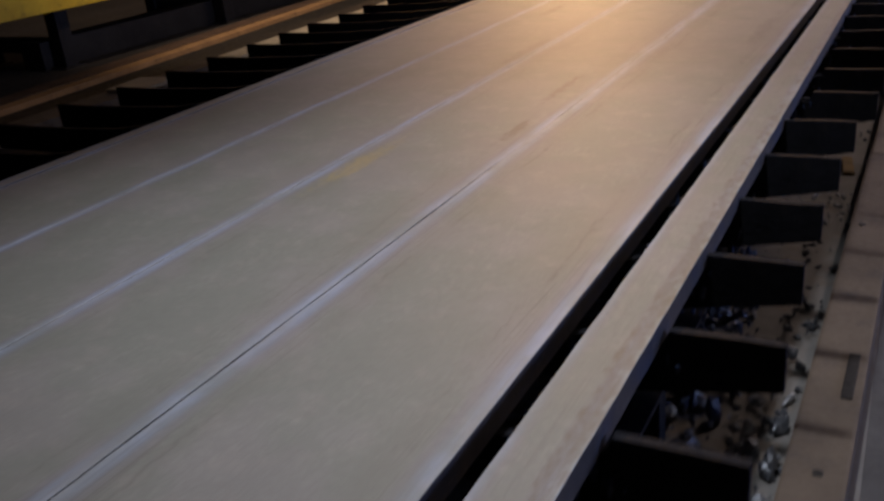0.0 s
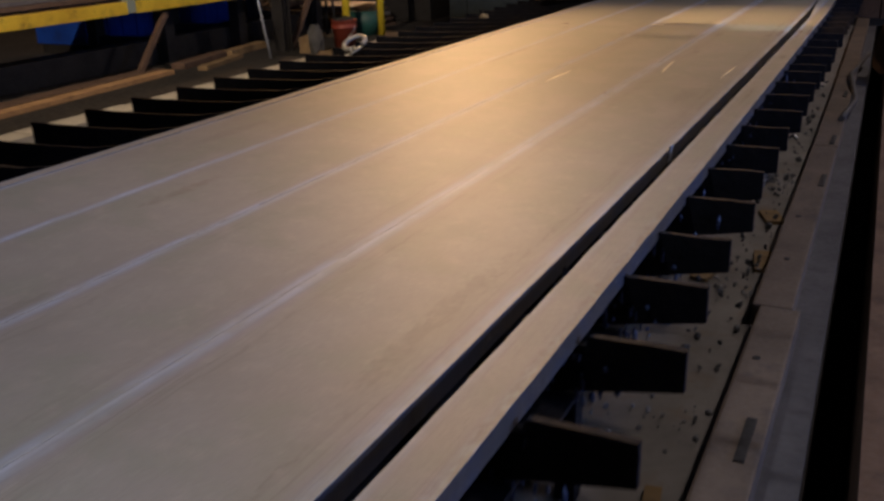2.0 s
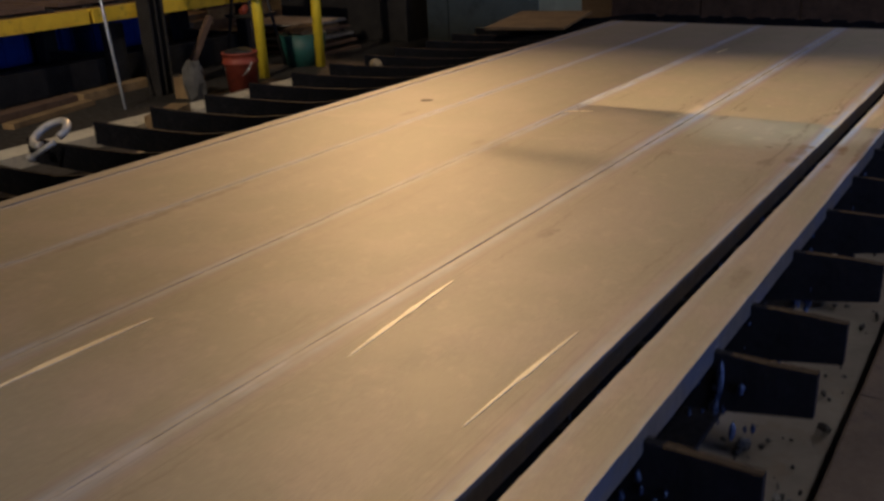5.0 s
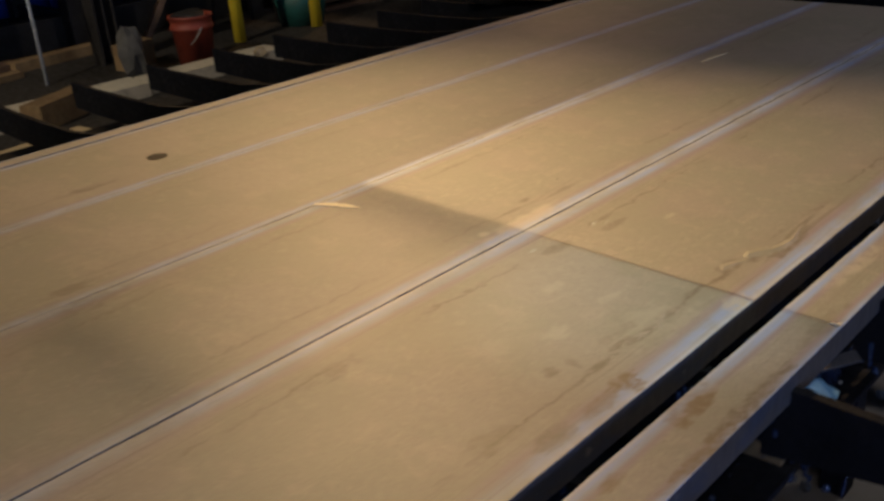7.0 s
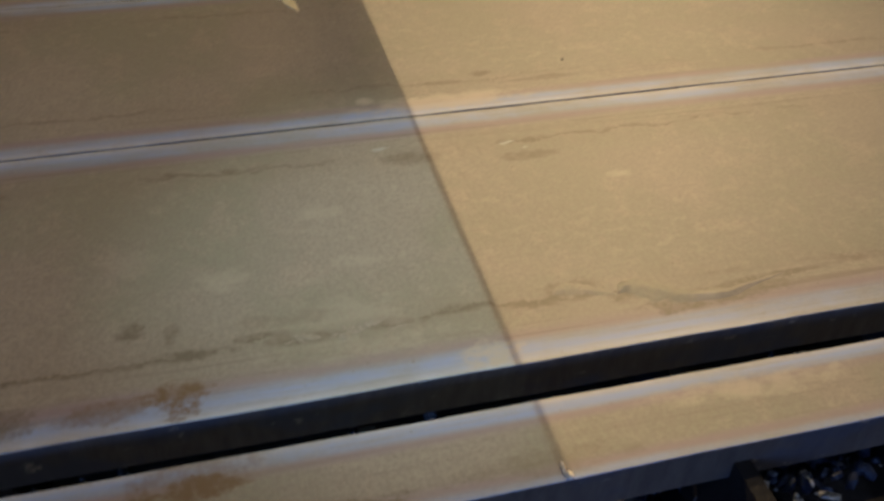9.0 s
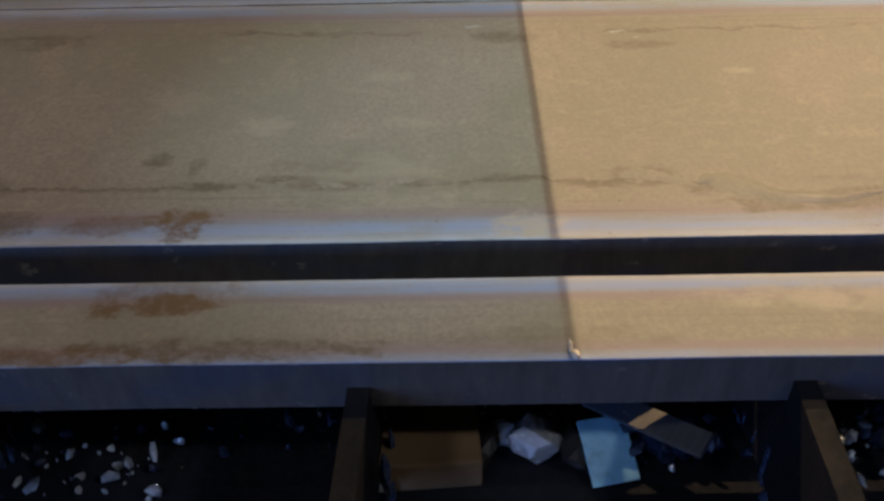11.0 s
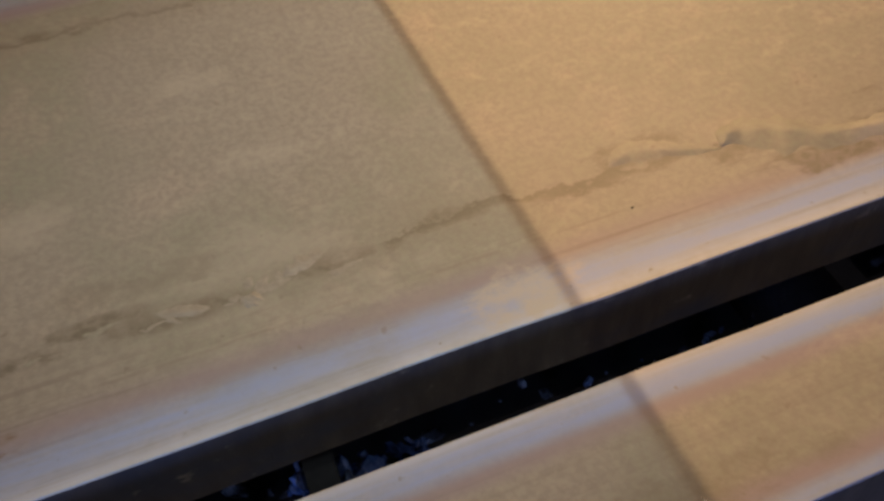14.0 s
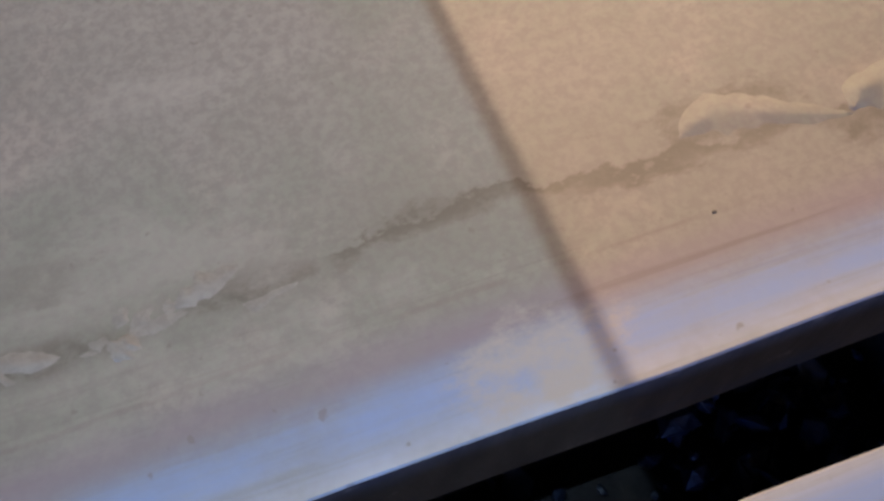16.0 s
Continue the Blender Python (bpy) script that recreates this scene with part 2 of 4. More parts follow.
RUST = plain("rusty_steel", (0.07, 0.04, 0.025), (0.14, 0.085, 0.055), 0.75, 0.1, 6, 0.5, 60)
BLUE = plain("blue_tarp_paint", (0.004, 0.035, 0.24), (0.008, 0.06, 0.36), 0.5, 0, 2, 0.2, 30, (0.01, 0.01, 0.02), 0.4)
# brighter orange copy of the timber, with warm lamplight in its colour
LITWOOD = plain("warm_lit_timber", (0.30, 0.165, 0.07), (0.48, 0.28, 0.125), 0.7, 0, 4, 0.4, 45)
WOOD = plain("old_timber", (0.14, 0.085, 0.04), (0.27, 0.18, 0.085), 0.75, 0, 4, 0.4, 45)
PALEWOOD = plain("pale_plywood", (0.45, 0.33, 0.18), (0.62, 0.48, 0.28), 0.7, 0, 3, 0.2, 40, dirt=0.3)
RED = plain("faded_red_plastic", (0.19, 0.03, 0.016), (0.29, 0.055, 0.028), 0.55, 0, 5, 0.15, 40, (0.06, 0.02, 0.015), 0.5)
GREEN = plain("grey_green_enamel", (0.24, 0.27, 0.20), (0.32, 0.35, 0.27), 0.5, 0, 2, 0.1, 30, dirt=0.3)
TEAL = plain("teal_plastic", (0.01, 0.06, 0.05), (0.016, 0.095, 0.08), 0.5, 0, 4, 0.2, 30)
GALV = plain("galvanised_steel", (0.5, 0.48, 0.45), (0.7, 0.68, 0.64), 0.35, 0.8, 20, 0.3, 90, dirt=0.3)
CHALK = plain("yellow_chalk", (0.86, 0.80, 0.54), (0.95, 0.90, 0.68), 0.5, 0, 60, 0.2, 200, (0.55, 0.48, 0.28), 0.2)
CHALK.node_tree.nodes["Principled BSDF"].inputs["IOR"].default_value = 2.1
# these three slags carry the blue of daylight glints in their colour
BLUESLAG = plain("blue_glassy_slag", (0.003, 0.005, 0.014), (0.012, 0.022, 0.06), 0.45, 0.2, 30, 0.7, 90, (0.01, 0.01, 0.02), 0.4)
CRUST = plain("blue_spatter_crust", (0.018, 0.03, 0.075), (0.075, 0.115, 0.22), 0.28, 0.2, 30, 0.7, 90, (0.01, 0.01, 0.02), 0.4)
BLUE_GLINT = plain("blue_glint_slag", (0.02, 0.05, 0.18), (0.12, 0.23, 0.58), 0.25, 0.2, 30, 0.7, 90, (0.01, 0.01, 0.02), 0.4)
SLAG = plain("glassy_slag", (0.05, 0.056, 0.066), (0.21, 0.225, 0.25), 0.28, 0.3, 14, 0.6, 80, (0.01, 0.01, 0.015), 0.4)
CLEAR = plain("pale_glassy_slag", (0.30, 0.32, 0.34), (0.55, 0.57, 0.60), 0.18, 0.3, 40, 0.5, 120, (0.05, 0.05, 0.06), 0.5)
WALL = plain("dark_wall", (0.05, 0.045, 0.04), (0.085, 0.075, 0.065), 0.85, 0, 0.6, 0.3, 12)


# ---- mesh helpers ----
def mesh_of(bm, name, mats):
    me = bpy.data.meshes.new(name)
    bmesh.ops.recalc_face_normals(bm, faces=bm.faces[:])
    bm.to_mesh(me)
    bm.free()
    for m in mats if isinstance(mats, (list, tuple)) else [mats]:
        me.materials.append(m)
    return me


def thing(name, bm, mats, label, category, group="", kind="", at=None):
    ob = new(name, mesh_of(bm, name, mats))
    if at is not None:
        ob.matrix_world = at
    return tagged(ob, label, category, group, kind)


def holder(name, label, category, group="", at=None):
    ob = new(name)
    if at is not None:
        ob.matrix_world = at
    return tagged(ob, label, category, group)


def part(name, bm, mats, parent, label=""):
    ob = new(name, mesh_of(bm, name, mats))
    ob.parent = parent
    return tagged(ob, label)


def box(bm, x0, x1, y0, y1, z0, z1, bevel=0.0, turn=None):
    made = bmesh.ops.create_cube(bm, size=1.0)["verts"]
    bmesh.ops.scale(bm, vec=(x1 - x0, y1 - y0, z1 - z0), verts=made)
    bmesh.ops.translate(bm, vec=((x0 + x1) / 2, (y0 + y1) / 2, (z0 + z1) / 2), verts=made)
    if bevel:
        edges = list({e for v in made for e in v.link_edges})
        made = bmesh.ops.bevel(bm, geom=edges, offset=bevel, segments=2, profile=0.7, affect="EDGES")["verts"]
    if turn is not None:
        bmesh.ops.transform(bm, matrix=turn, verts=made)
    return bm


def boxed(*args, **kw):
    return box(bmesh.new(), *args, **kw)


def rod(bm, a, b, r, seg=14, r2=None):
    a, b = Vector(a), Vector(b)
    made = bmesh.ops.create_cone(bm, cap_ends=True, segments=seg, radius1=r, radius2=r if r2 is None else r2, depth=(b - a).length)["verts"]
    bmesh.ops.transform(bm, matrix=Matrix.Translation((a + b) / 2) @ (b - a).to_track_quat("Z", "Y").to_matrix().to_4x4(), verts=made)
    for f in bm.faces:
        f.smooth = len(f.verts) == 4
    return bm


def bar(bm, a, b, w, h):
    """A square-edged bar from a to b, w wide and h high."""
    a, b = Vector(a), Vector(b)
    made = bmesh.ops.create_cube(bm, size=1.0)["verts"]
    bmesh.ops.scale(bm, vec=(w, h, (b - a).length), verts=made)
    bmesh.ops.transform(bm, matrix=Matrix.Translation((a + b) / 2) @ (b - a).to_track_quat("Z", "Y").to_matrix().to_4x4(), verts=made)
    return bm


def tube(points, r, seg=10, closed=False):
    """A bent round bar or hose swept along points, in one skin."""
    pts, bm, rings = [Vector(p) for p in points], bmesh.new(), []
    for k, p in enumerate(pts):
        run = (pts[min(len(pts) - 1, k + 1)] - pts[max(0, k - 1)]).normalized()
        side = run.cross(Vector((0.31, 0.22, 0.92))).normalized()
        up = side.cross(run)
        rings.append([bm.verts.new(p + r * (side * math.cos(2 * math.pi * i / seg) + up * math.sin(2 * math.pi * i / seg))) for i in range(seg)])
    for a, b in zip(rings, rings[1:]):
        for i in range(seg):
            bm.faces.new((a[i], a[(i + 1) % seg], b[(i + 1) % seg], b[i])).smooth = True
    for ring in (rings[0], rings[-1]):
        bm.faces.new(ring)
    return bm


# ---- the hall ----
TOP, THICK = 0.80, 0.05
TURN = Matrix.Translation((0, 7, 0)) @ Matrix.Rotation(radians(1.1), 4, "Z") @ Matrix.Translation((0, -7, 0))

thing("floor_edge", boxed(0.42, 0.565, -9, 46, -1.3, 0.0), plain("grey_floor_edge", (0.07, 0.066, 0.066), (0.13, 0.122, 0.12), 0.8, 0, 2.5, 0.4, 30), "grey stained concrete edge along the trench", "floor", kind="structure", at=TURN)
thing("floor_table", boxed(-0.3, 0.42, -9, 46, -1.3, 0.0), LIT_FLOOR, "tan concrete floor strip painted lighter as lamplit, with ochre rust stains", "floor", kind="structure", at=TURN)
thing("floor", boxed(-16, -0.3, -9, 46, -1.3, 0.0), DIM_FLOOR, "grimy concrete workshop floor with stains, painted dark as unlit", "floor", kind="structure", at=TURN)
thing("floor_west", boxed(-16, -3.4, -9, 46, 0.0, 0.205), DIM_FLOOR, "grimy raised concrete floor beyond the cutting table", "floor", kind="structure")
thing("floor_east", boxed(0.72, 11, -9, 46, -1.3, 0.0), WALKWAY, "rust-stained concrete walkway along the trench", "floor", kind="structure", at=TURN)
thing("trench", boxed(0.565, 0.72, -9, 46, -1.3, -1.2), BLACKSTEEL, "black open trench in the concrete floor", "trench", kind="structure", at=TURN)
for name, dims in (("wall_north", (-14, 9, 44, 44.3, 0, 9)), ("wall_south", (-14, 9, -8.3, -8, 0, 9)), ("wall_west", (-14.3, -14, -8, 44, 0, 9)),
                   ("wall_east", (9, 9.3, 8.5, 44, 0, 9)), ("wall_east_south", (9, 9.3, -8, 3.5, 0, 9)), ("wall_east_head", (9, 9.3, 3.5, 8.5, 4.2, 9))):
    thing(name, boxed(*dims), WALL, "dark sheeted wall of the workshop hall", "wall", kind="structure")
thing("ceiling", boxed(-14.3, 9.3, -8.3, 44.3, 9, 9.3), WALL, "dark roof deck high over the hall", "ceiling", kind="structure")


# ---- the steel plate, cut lengthwise into strips ----
def bowed(x):
    """An edge at x that draws in a little towards the uncut end of the plate."""
    return lambda y: x - 0.045 * (max(0.0, y - 10.8) / 2.13) ** 2


def kerf(y):
    """The cut between the first two strips: open at the ends, pinched shut between."""
    shut = min(1.0, max(0.0, (y - 2.7) / 0.25)) * min(1.0, max(0.0, (8.75 - y) / 0.4)) + 0.55 * max(0.0, 1 - abs(y - 10.36) / 0.14)
    return -0.4962 - 0.0031 * min(1.0, shut)


def strip(name, x0, x1, y0, y1, label, spots=(), wide=0.03, stained=1.0, early=0.7, lip=0.0008, left=None, right=None):
    """One strip: flat top with slightly melted upper edges and a rougher flame-cut face."""
    c, half = (x0 + x1) / 2, (x1 - x0) / 2
    left, right = left or (lambda y: x0), right or (lambda y: x1)
    bm, rng = bmesh.new(), random.Random(int(1000 * abs(c)) + 7)
    ny, rows = 240, []
    for i in range(ny + 1):
        y = y0 + (y1 - y0) * i / ny
        a, b = left(y) - c + rng.uniform(-0.0007, 0.0007), right(y) - c + rng.uniform(-0.0007, 0.0007)
        prof = [(a, -THICK), (a, -lip), (a + lip, 0), (b - lip, 0), (b, -lip), (b, -THICK)]
        rows.append([bm.verts.new((x, y, TOP + z)) for x, z in prof])
    for a, b in zip(rows, rows[1:]):
        for k in range(6):
            f = bm.faces.new((a[k], a[(k + 1) % 6], b[(k + 1) % 6], b[k]))
            f.material_index = 0 if k in (1, 2, 3) else 1
    for end in (rows[0], rows[-1]):
        bm.faces.new(end).material_index = 1
    ob = thing(name, bm, [plate_steel("plate_steel_" + str(round(abs(c) * 1000)), half, c, spots, wide, stained, early), CUT], label, "steel strip", "strips cut from one plate")
    ob.location.x = c
    return ob


STRIP = "long thick mill-scaled steel strip with pale flame-cut edges, lying on slats"
BROWN, PALE, OCHRE, STAIN_SHADE = (0.12, 0.075, 0.035), (0.45, 0.43, 0.395), (0.46, 0.33, 0.10), (0.10, 0.09, 0.07)
strip_a = strip("steel_strip", -0.4962, 0.0, -1.5, 12.93, STRIP, [
    (-0.030, 10.05, 0.022, 0.03, BROWN, 0.8), (-0.028, 9.97, 0.016, 0.05, BROWN, 0.5), (-0.13, 10.0, 0.016, 0.018, STAIN_SHADE, 0.7),
    (-0.124, 10.04, 0.02, 0.008, STAIN_SHADE, 0.5), (-0.033, 9.877, 0.02, 0.04, STAIN_SHADE, 0.6), (-0.095, 9.82, 0.022, 0.05, STAIN_SHADE, 0.5),
    (-0.088, 10.06, 0.009, 0.05, STAIN_SHADE, 0.8), (-0.098, 10.135, 0.008, 0.035, STAIN_SHADE, 0.8), (-0.086, 10.19, 0.010, 0.05, STAIN_SHADE, 0.8),
    (-0.086, 10.26, 0.009, 0.035, STAIN_SHADE, 0.75), (-0.096, 10.345, 0.008, 0.035, STAIN_SHADE, 0.75), (-0.084, 10.43, 0.006, 0.04, STAIN_SHADE, 0.6),
    (-0.37, 10.52, 0.011, 0.06, STAIN_SHADE, 0.55), (-0.394, 10.36, 0.016, 0.04, STAIN_SHADE, 0.6), (-0.39, 8.955, 0.022, 0.045, STAIN_SHADE, 0.55), (-0.4, 9.8, 0.025, 0.07, STAIN_SHADE, 0.5),
    # dark spots near y 10.5 to 10.7 paint flake shadows along with stain
    (-0.11, 10.22, 0.026, 0.09, PALE, 0.33), (-0.065, 10.23, 0.02, 0.09, PALE, 0.28), (-0.12, 10.16, 0.012, 0.05, STAIN_SHADE, 0.35), (-0.048, 10.60, 0.013, 0.06, STAIN_SHADE, 0.75), (-0.055, 10.67, 0.016, 0.06, STAIN_SHADE, 0.6), (-0.072, 10.535, 0.009, 0.018, STAIN_SHADE, 0.7), (-0.098, 10.48, 0.015, 0.035, STAIN_SHADE, 0.65), (-0.2, 10.1, 0.02, 0.03, PALE, 0.35), (-0.3, 10.22, 0.015, 0.03, PALE, 0.35), (-0.2, 10.26, 0.012, 0.03, PALE, 0.4), (-0.25, 10.0, 0.03, 0.03, PALE, 0.2),
    (-0.3, 10.62, 0.01, 0.02, PALE, 0.5),
    (-0.07, 10.73, 0.004, 0.06, STAIN_SHADE, 0.6), (-0.02, 10.36, 0.018, 0.03, PALE, 0.9), (-0.16, 7.6, 0.05, 0.2, STAIN_SHADE, 0.25), (-0.12, 5.0, 0.03, 0.4, STAIN_SHADE, 0.3)], 0.026, early=0.58, left=kerf, right=bowed(0.0))
strip_b = strip("steel_strip", -0.973, -0.5, -1.5, 12.93, STRIP, [
    (-0.90, 2.98, 0.035, 0.24, OCHRE, 0.5), (-0.575, 3.38, 0.024, 0.11, BROWN, 0.6), (-0.602, 10.518, 0.012, 0.016, STAIN_SHADE, 0.7), (-0.585, 10.45, 0.006, 0.03, STAIN_SHADE, 0.5),
    (-0.55, 10.327, 0.012, 0.014, PALE, 0.8), (-0.53, 10.44, 0.022, 0.12, PALE, 0.7), (-0.95, 9.68, 0.04, 0.10, STAIN_SHADE, 0.4), (-0.62, 3.9, 0.02, 0.2, BROWN, 0.5),
    (-0.57, 10.6, 0.008, 0.06, STAIN_SHADE, 0.5)], 0.022, 0.6, 0.6)
strip("steel_strip", -1.448, -0.975, -1.5, 12.93, STRIP, [
    (-1.42, 8.6, 0.022, 0.4, STAIN_SHADE, 0.55), (-1.02, 4.5, 0.03, 0.3, STAIN_SHADE, 0.35), (-1.03, 9.68, 0.02, 0.06, STAIN_SHADE, 0.6), (-1.3, 5.6, 0.03, 0.2, BROWN, 0.35)], 0.016, 0.35)
strip_d = strip("steel_strip", -1.899, -1.45, -1.5, 12.93, STRIP, [(-1.54, 9.97, 0.02, 0.07, STAIN_SHADE, 0.6), (-1.7, 6.3, 0.04, 0.25, STAIN_SHADE, 0.25)], 0.016, 0.35)
strip("edge_offcut", -1.965, -1.91, -1.5, 12.93, "narrow steel offcut along the far edge of the plate", wide=0.006)
offcut = strip("edge_offcut", 0.05, 0.157, -1.5, 12.93, "narrow stained steel offcut beside an open cutting gap", [
    (0.079, 10.06, 0.012, 0.035, BROWN, 0.85), (0.082, 10.01, 0.012, 0.022, BROWN, 0.75), (0.078, 9.85, 0.012, 0.03, BROWN, 0.6),
    (0.132, 10.1, 0.013, 0.13, STAIN_SHADE, 0.75), (0.136, 9.97, 0.012, 0.10, BROWN, 0.65), (0.065, 10.05, 0.02, 0.06, BROWN, 0.4), (0.1, 8.9, 0.02, 0.08, STAIN_SHADE, 0.5),
    (0.125, 10.36, 0.016, 0.10, STAIN_SHADE, 0.35), (0.08, 10.6, 0.016, 0.10, PALE, 0.6), (0.1, 7.7, 0.015, 0.2, STAIN_SHADE, 0.35), (0.15, 2.4, 0.02, 1.6, BROWN, 0.5), (0.155, 5.4, 0.018, 1.3, BROWN, 0.45)], 0.016, 0.4, 0.35,
    left=lambda y: bowed(0.05)(y) + 0.008 * max(0.0, 7.0 - y) / 7 - 0.034 * min(1.0, max(0.0, y - 10.9) / 1.0), right=lambda y: bowed(0.157)(y) + 0.016 * max(0.0, 7.0 - y) / 7 - 0.011 * min(1.0, max(0.0, (y - 6.5) / 3.8)))


def flake(points, z=TOP + 0.0012, thick=0.0012):
    """A thin uneven smear of chalk or scale, outlined by a few points."""
    bm = bmesh.new()
    low = [bm.verts.new((x, y, z - thick)) for x, y in points]
    top = [bm.verts.new((x, y, z)) for x, y in points]
    bm.faces.new(top)
    for k in range(len(points)):
        bm.faces.new((low[k], low[(k + 1) % len(points)], top[(k + 1) % len(points)], top[k]))
    return bm


def stroke(a, b, w, bow=0.0, seed=1):
    """An uneven chalk stroke from a to b."""
    r, one, two = random.Random(seed), [], []
    a, b = Vector(a), Vector(b)
    side = Vector((-(b - a).y, (b - a).x)).normalized()
    for i in range(13):
        f = i / 12
        mid = a.lerp(b, f) + side * bow * math.sin(math.pi * f)
        half = w * (0.25 + 0.75 * math.sin(math.pi * min(1, max(0.03, f)))) * r.uniform(0.5, 1.0) / 2
        one.append(mid + side * half)
        two.append(mid - side * half)
    return flake([tuple(p) for p in one + two[::-1]])


def on_strip(name, bm, mat, owner, label):
    ob = part(name, bm, mat, owner, label)
    ob.matrix_parent_inverse = owner.matrix_basis.inverted()
    return ob


on_strip("chalk_mark", stroke((-0.884, 7.75), (-0.872, 8.12), 0.021, 0.004, 2), CHALK, strip_b, "yellowish chalk stroke")
on_strip("chalk_mark", stroke((-0.405, 8.19), (-0.43, 8.58), 0.016, 0.003, 3), CHALK, strip_a, "yellowish chalk stroke")
on_strip("chalk_mark", stroke((-0.092, 8.09), (-0.082, 8.48), 0.012, 0.002, 4), CHALK, strip_a, "faint chalk stroke")
on_strip("chalk_mark", stroke((-0.978, 10.228), (-0.875, 10.272), 0.024, 0.006, 5), CHALK, strip_b, "pale chalk tick")
on_strip("chalk_mark", stroke((-0.885, 11.80), (-0.87, 11.95), 0.018, 0.004, 7), CHALK, strip_b, "pale chalk tick")
hole = bmesh.new()
bmesh.ops.create_circle(hole, cap_ends=True, segments=24, radius=0.028)
bmesh.ops.translate(hole, vec=(-1.614, 10.2, TOP + 0.001), verts=hole.verts)
on_strip("pierce_hole", hole, BLACKSTEEL, strip_d, "dark pierced hole with a burnt rim")


def blister(path, height, seed=1):
    """A ragged tongue of lifted mill scale: (x, y, half width) along its spine."""
    bm, rows, fine = bmesh.new(), [], []
    for a, b in zip(path, path[1:]):
        fine += [tuple(p + (q - p) * k / 4 for p, q in zip(a, b)) for k in range(4)]
    fine.append(path[-1])
    for k, (x, y, w) in enumerate(fine):
        a, b = fine[max(0, k - 2)], fine[min(len(fine) - 1, k + 2)]
        run = Vector((b[0] - a[0], b[1] - a[1])).normalized()
        wide = [w * (1 + 0.7 * noise.noise(Vector((k * 0.45, side * 9.0, seed)))) for side in (0, 1)]
        row = []
        for i in range(11):
            u = -1 + i / 5
            lift = (1 - abs(u) ** 1.5) * (0.75 + 0.25 * u) * min(1.0, w / 0.008) * (1 + 0.5 * noise.noise(Vector((k * 0.5, u * 2, seed + 5))))
            s = u * wide[0 if u < 0 else 1]
            row.append(bm.verts.new((x - run.y * s, y + run.x * s, TOP - 0.0003 + height * lift)))
        rows.append(row)
    for a, b in zip(rows, rows[1:]):
        for i in range(10):
            bm.faces.new((a[i], a[i + 1], b[i + 1], b[i])).smooth = True
    for row in (rows[0], rows[-1]):
        bm.faces.new(row)
    return bm


SCALE = strip_a.data.materials[0]
TONGUE = "pale tongue of lifted mill scale"
CURL = "small curl of lifted mill scale"
on_strip("scale_flake", blister([(-0.080, 10.528, 0.002), (-0.086, 10.536, 0.010), (-0.084, 10.550, 0.017), (-0.074, 10.568, 0.018), (-0.063, 10.588, 0.014), (-0.056, 10.610, 0.011), (-0.053, 10.645, 0.009), (-0.060, 10.68, 0.005), (-0.066, 10.71, 0.003), (-0.072, 10.735, 0.001)], 0.0030), SCALE, strip_a, TONGUE)
on_strip("scale_flake", blister([(-0.092, 10.452, 0.001), (-0.097, 10.462, 0.008), (-0.099, 10.474, 0.013), (-0.096, 10.487, 0.011), (-0.089, 10.500, 0.008), (-0.083, 10.514, 0.006), (-0.078, 10.527, 0.002)], 0.0019, 2), SCALE, strip_a, CURL)
on_strip("scale_flake", blister([(-0.089, 10.398, 0.001), (-0.091, 10.41, 0.003), (-0.088, 10.43, 0.0025), (-0.086, 10.45, 0.001)], 0.0010, 3), SCALE, strip_a, CURL)
# a fan of thin scale broken up along the tide line
fan = random.Random(12)
for k in range(11):
    a = radians(-72 + 14.5 * k)
    x0, y0, run = -0.078 + fan.uniform(-0.008, 0.008), 10.215 + fan.uniform(-0.03, 0.03), fan.uniform(0.024, 0.05)
    dx, dy, w = -0.55 * run * math.cos(a), run * math.sin(a), fan.uniform(0.004, 0.008)
    on_strip("scale_flake", blister([(x0 + dx * f, y0 + dy * f + 0.004 * math.sin(3 * f + k), w * g) for f, g in ((0.25, 0.3), (0.45, 0.9), (0.65, 1.0), (0.85, 0.7), (1.0, 0.2))], fan.uniform(0.0007, 0.0014), 20 + k), SCALE, strip_a, CURL)
for k, (x, y, w) in enumerate(((-0.088, 10.10, 0.004), (-0.094, 10.135, 0.005), (-0.085, 10.165, 0.004), (-0.082, 10.275, 0.005), (-0.088, 10.325, 0.003), (-0.424, 10.325, 0.006), (-0.405, 10.50, 0.005), (-0.125, 10.0, 0.004), (-0.39, 10.525, 0.004), (-0.164, 10.30, 0.003), (-0.185, 10.27, 0.002))):
    on_strip("scale_flake", blister([(x - 0.002, y - 0.018, w * 0.2), (x + 0.003, y - 0.008, w), (x, y + 0.004, w * 0.8), (x - 0.003, y + 0.02, w * 0.25)], 0.0010, 40 + k), SCALE, strip_a, CURL)


def lump(bm, place, size, seed, squash=1.0):
    r = random.Random(seed)
    made = bmesh.ops.create_icosphere(bm, subdivisions=2, radius=1.0)["verts"]
    off = Vector((r.uniform(0, 50), r.uniform(0, 50), r.uniform(0, 50)))
    for v in made:
        k = 1 + 0.55 * noise.noise(v.co * 1.3 + off)
        v.co = Vector((v.co.x * size[0], v.co.y * size[1], v.co.z * size[2] * squash)) * k + Vector(place)
    return bm


for k, (x, y, s, owner) in enumerate(((-0.515, 7.55, 0.005, strip_b), (-0.055, 10.449, 0.0008, strip_a), (-0.62, 10.66, 0.002, strip_b))):
    on_strip("dross_bead", lump(bmesh.new(), (x, y, TOP + s * 0.3), (s, s * 1.3, s), 30 + k, 0.7), CUT, owner, "small dark dross bead")
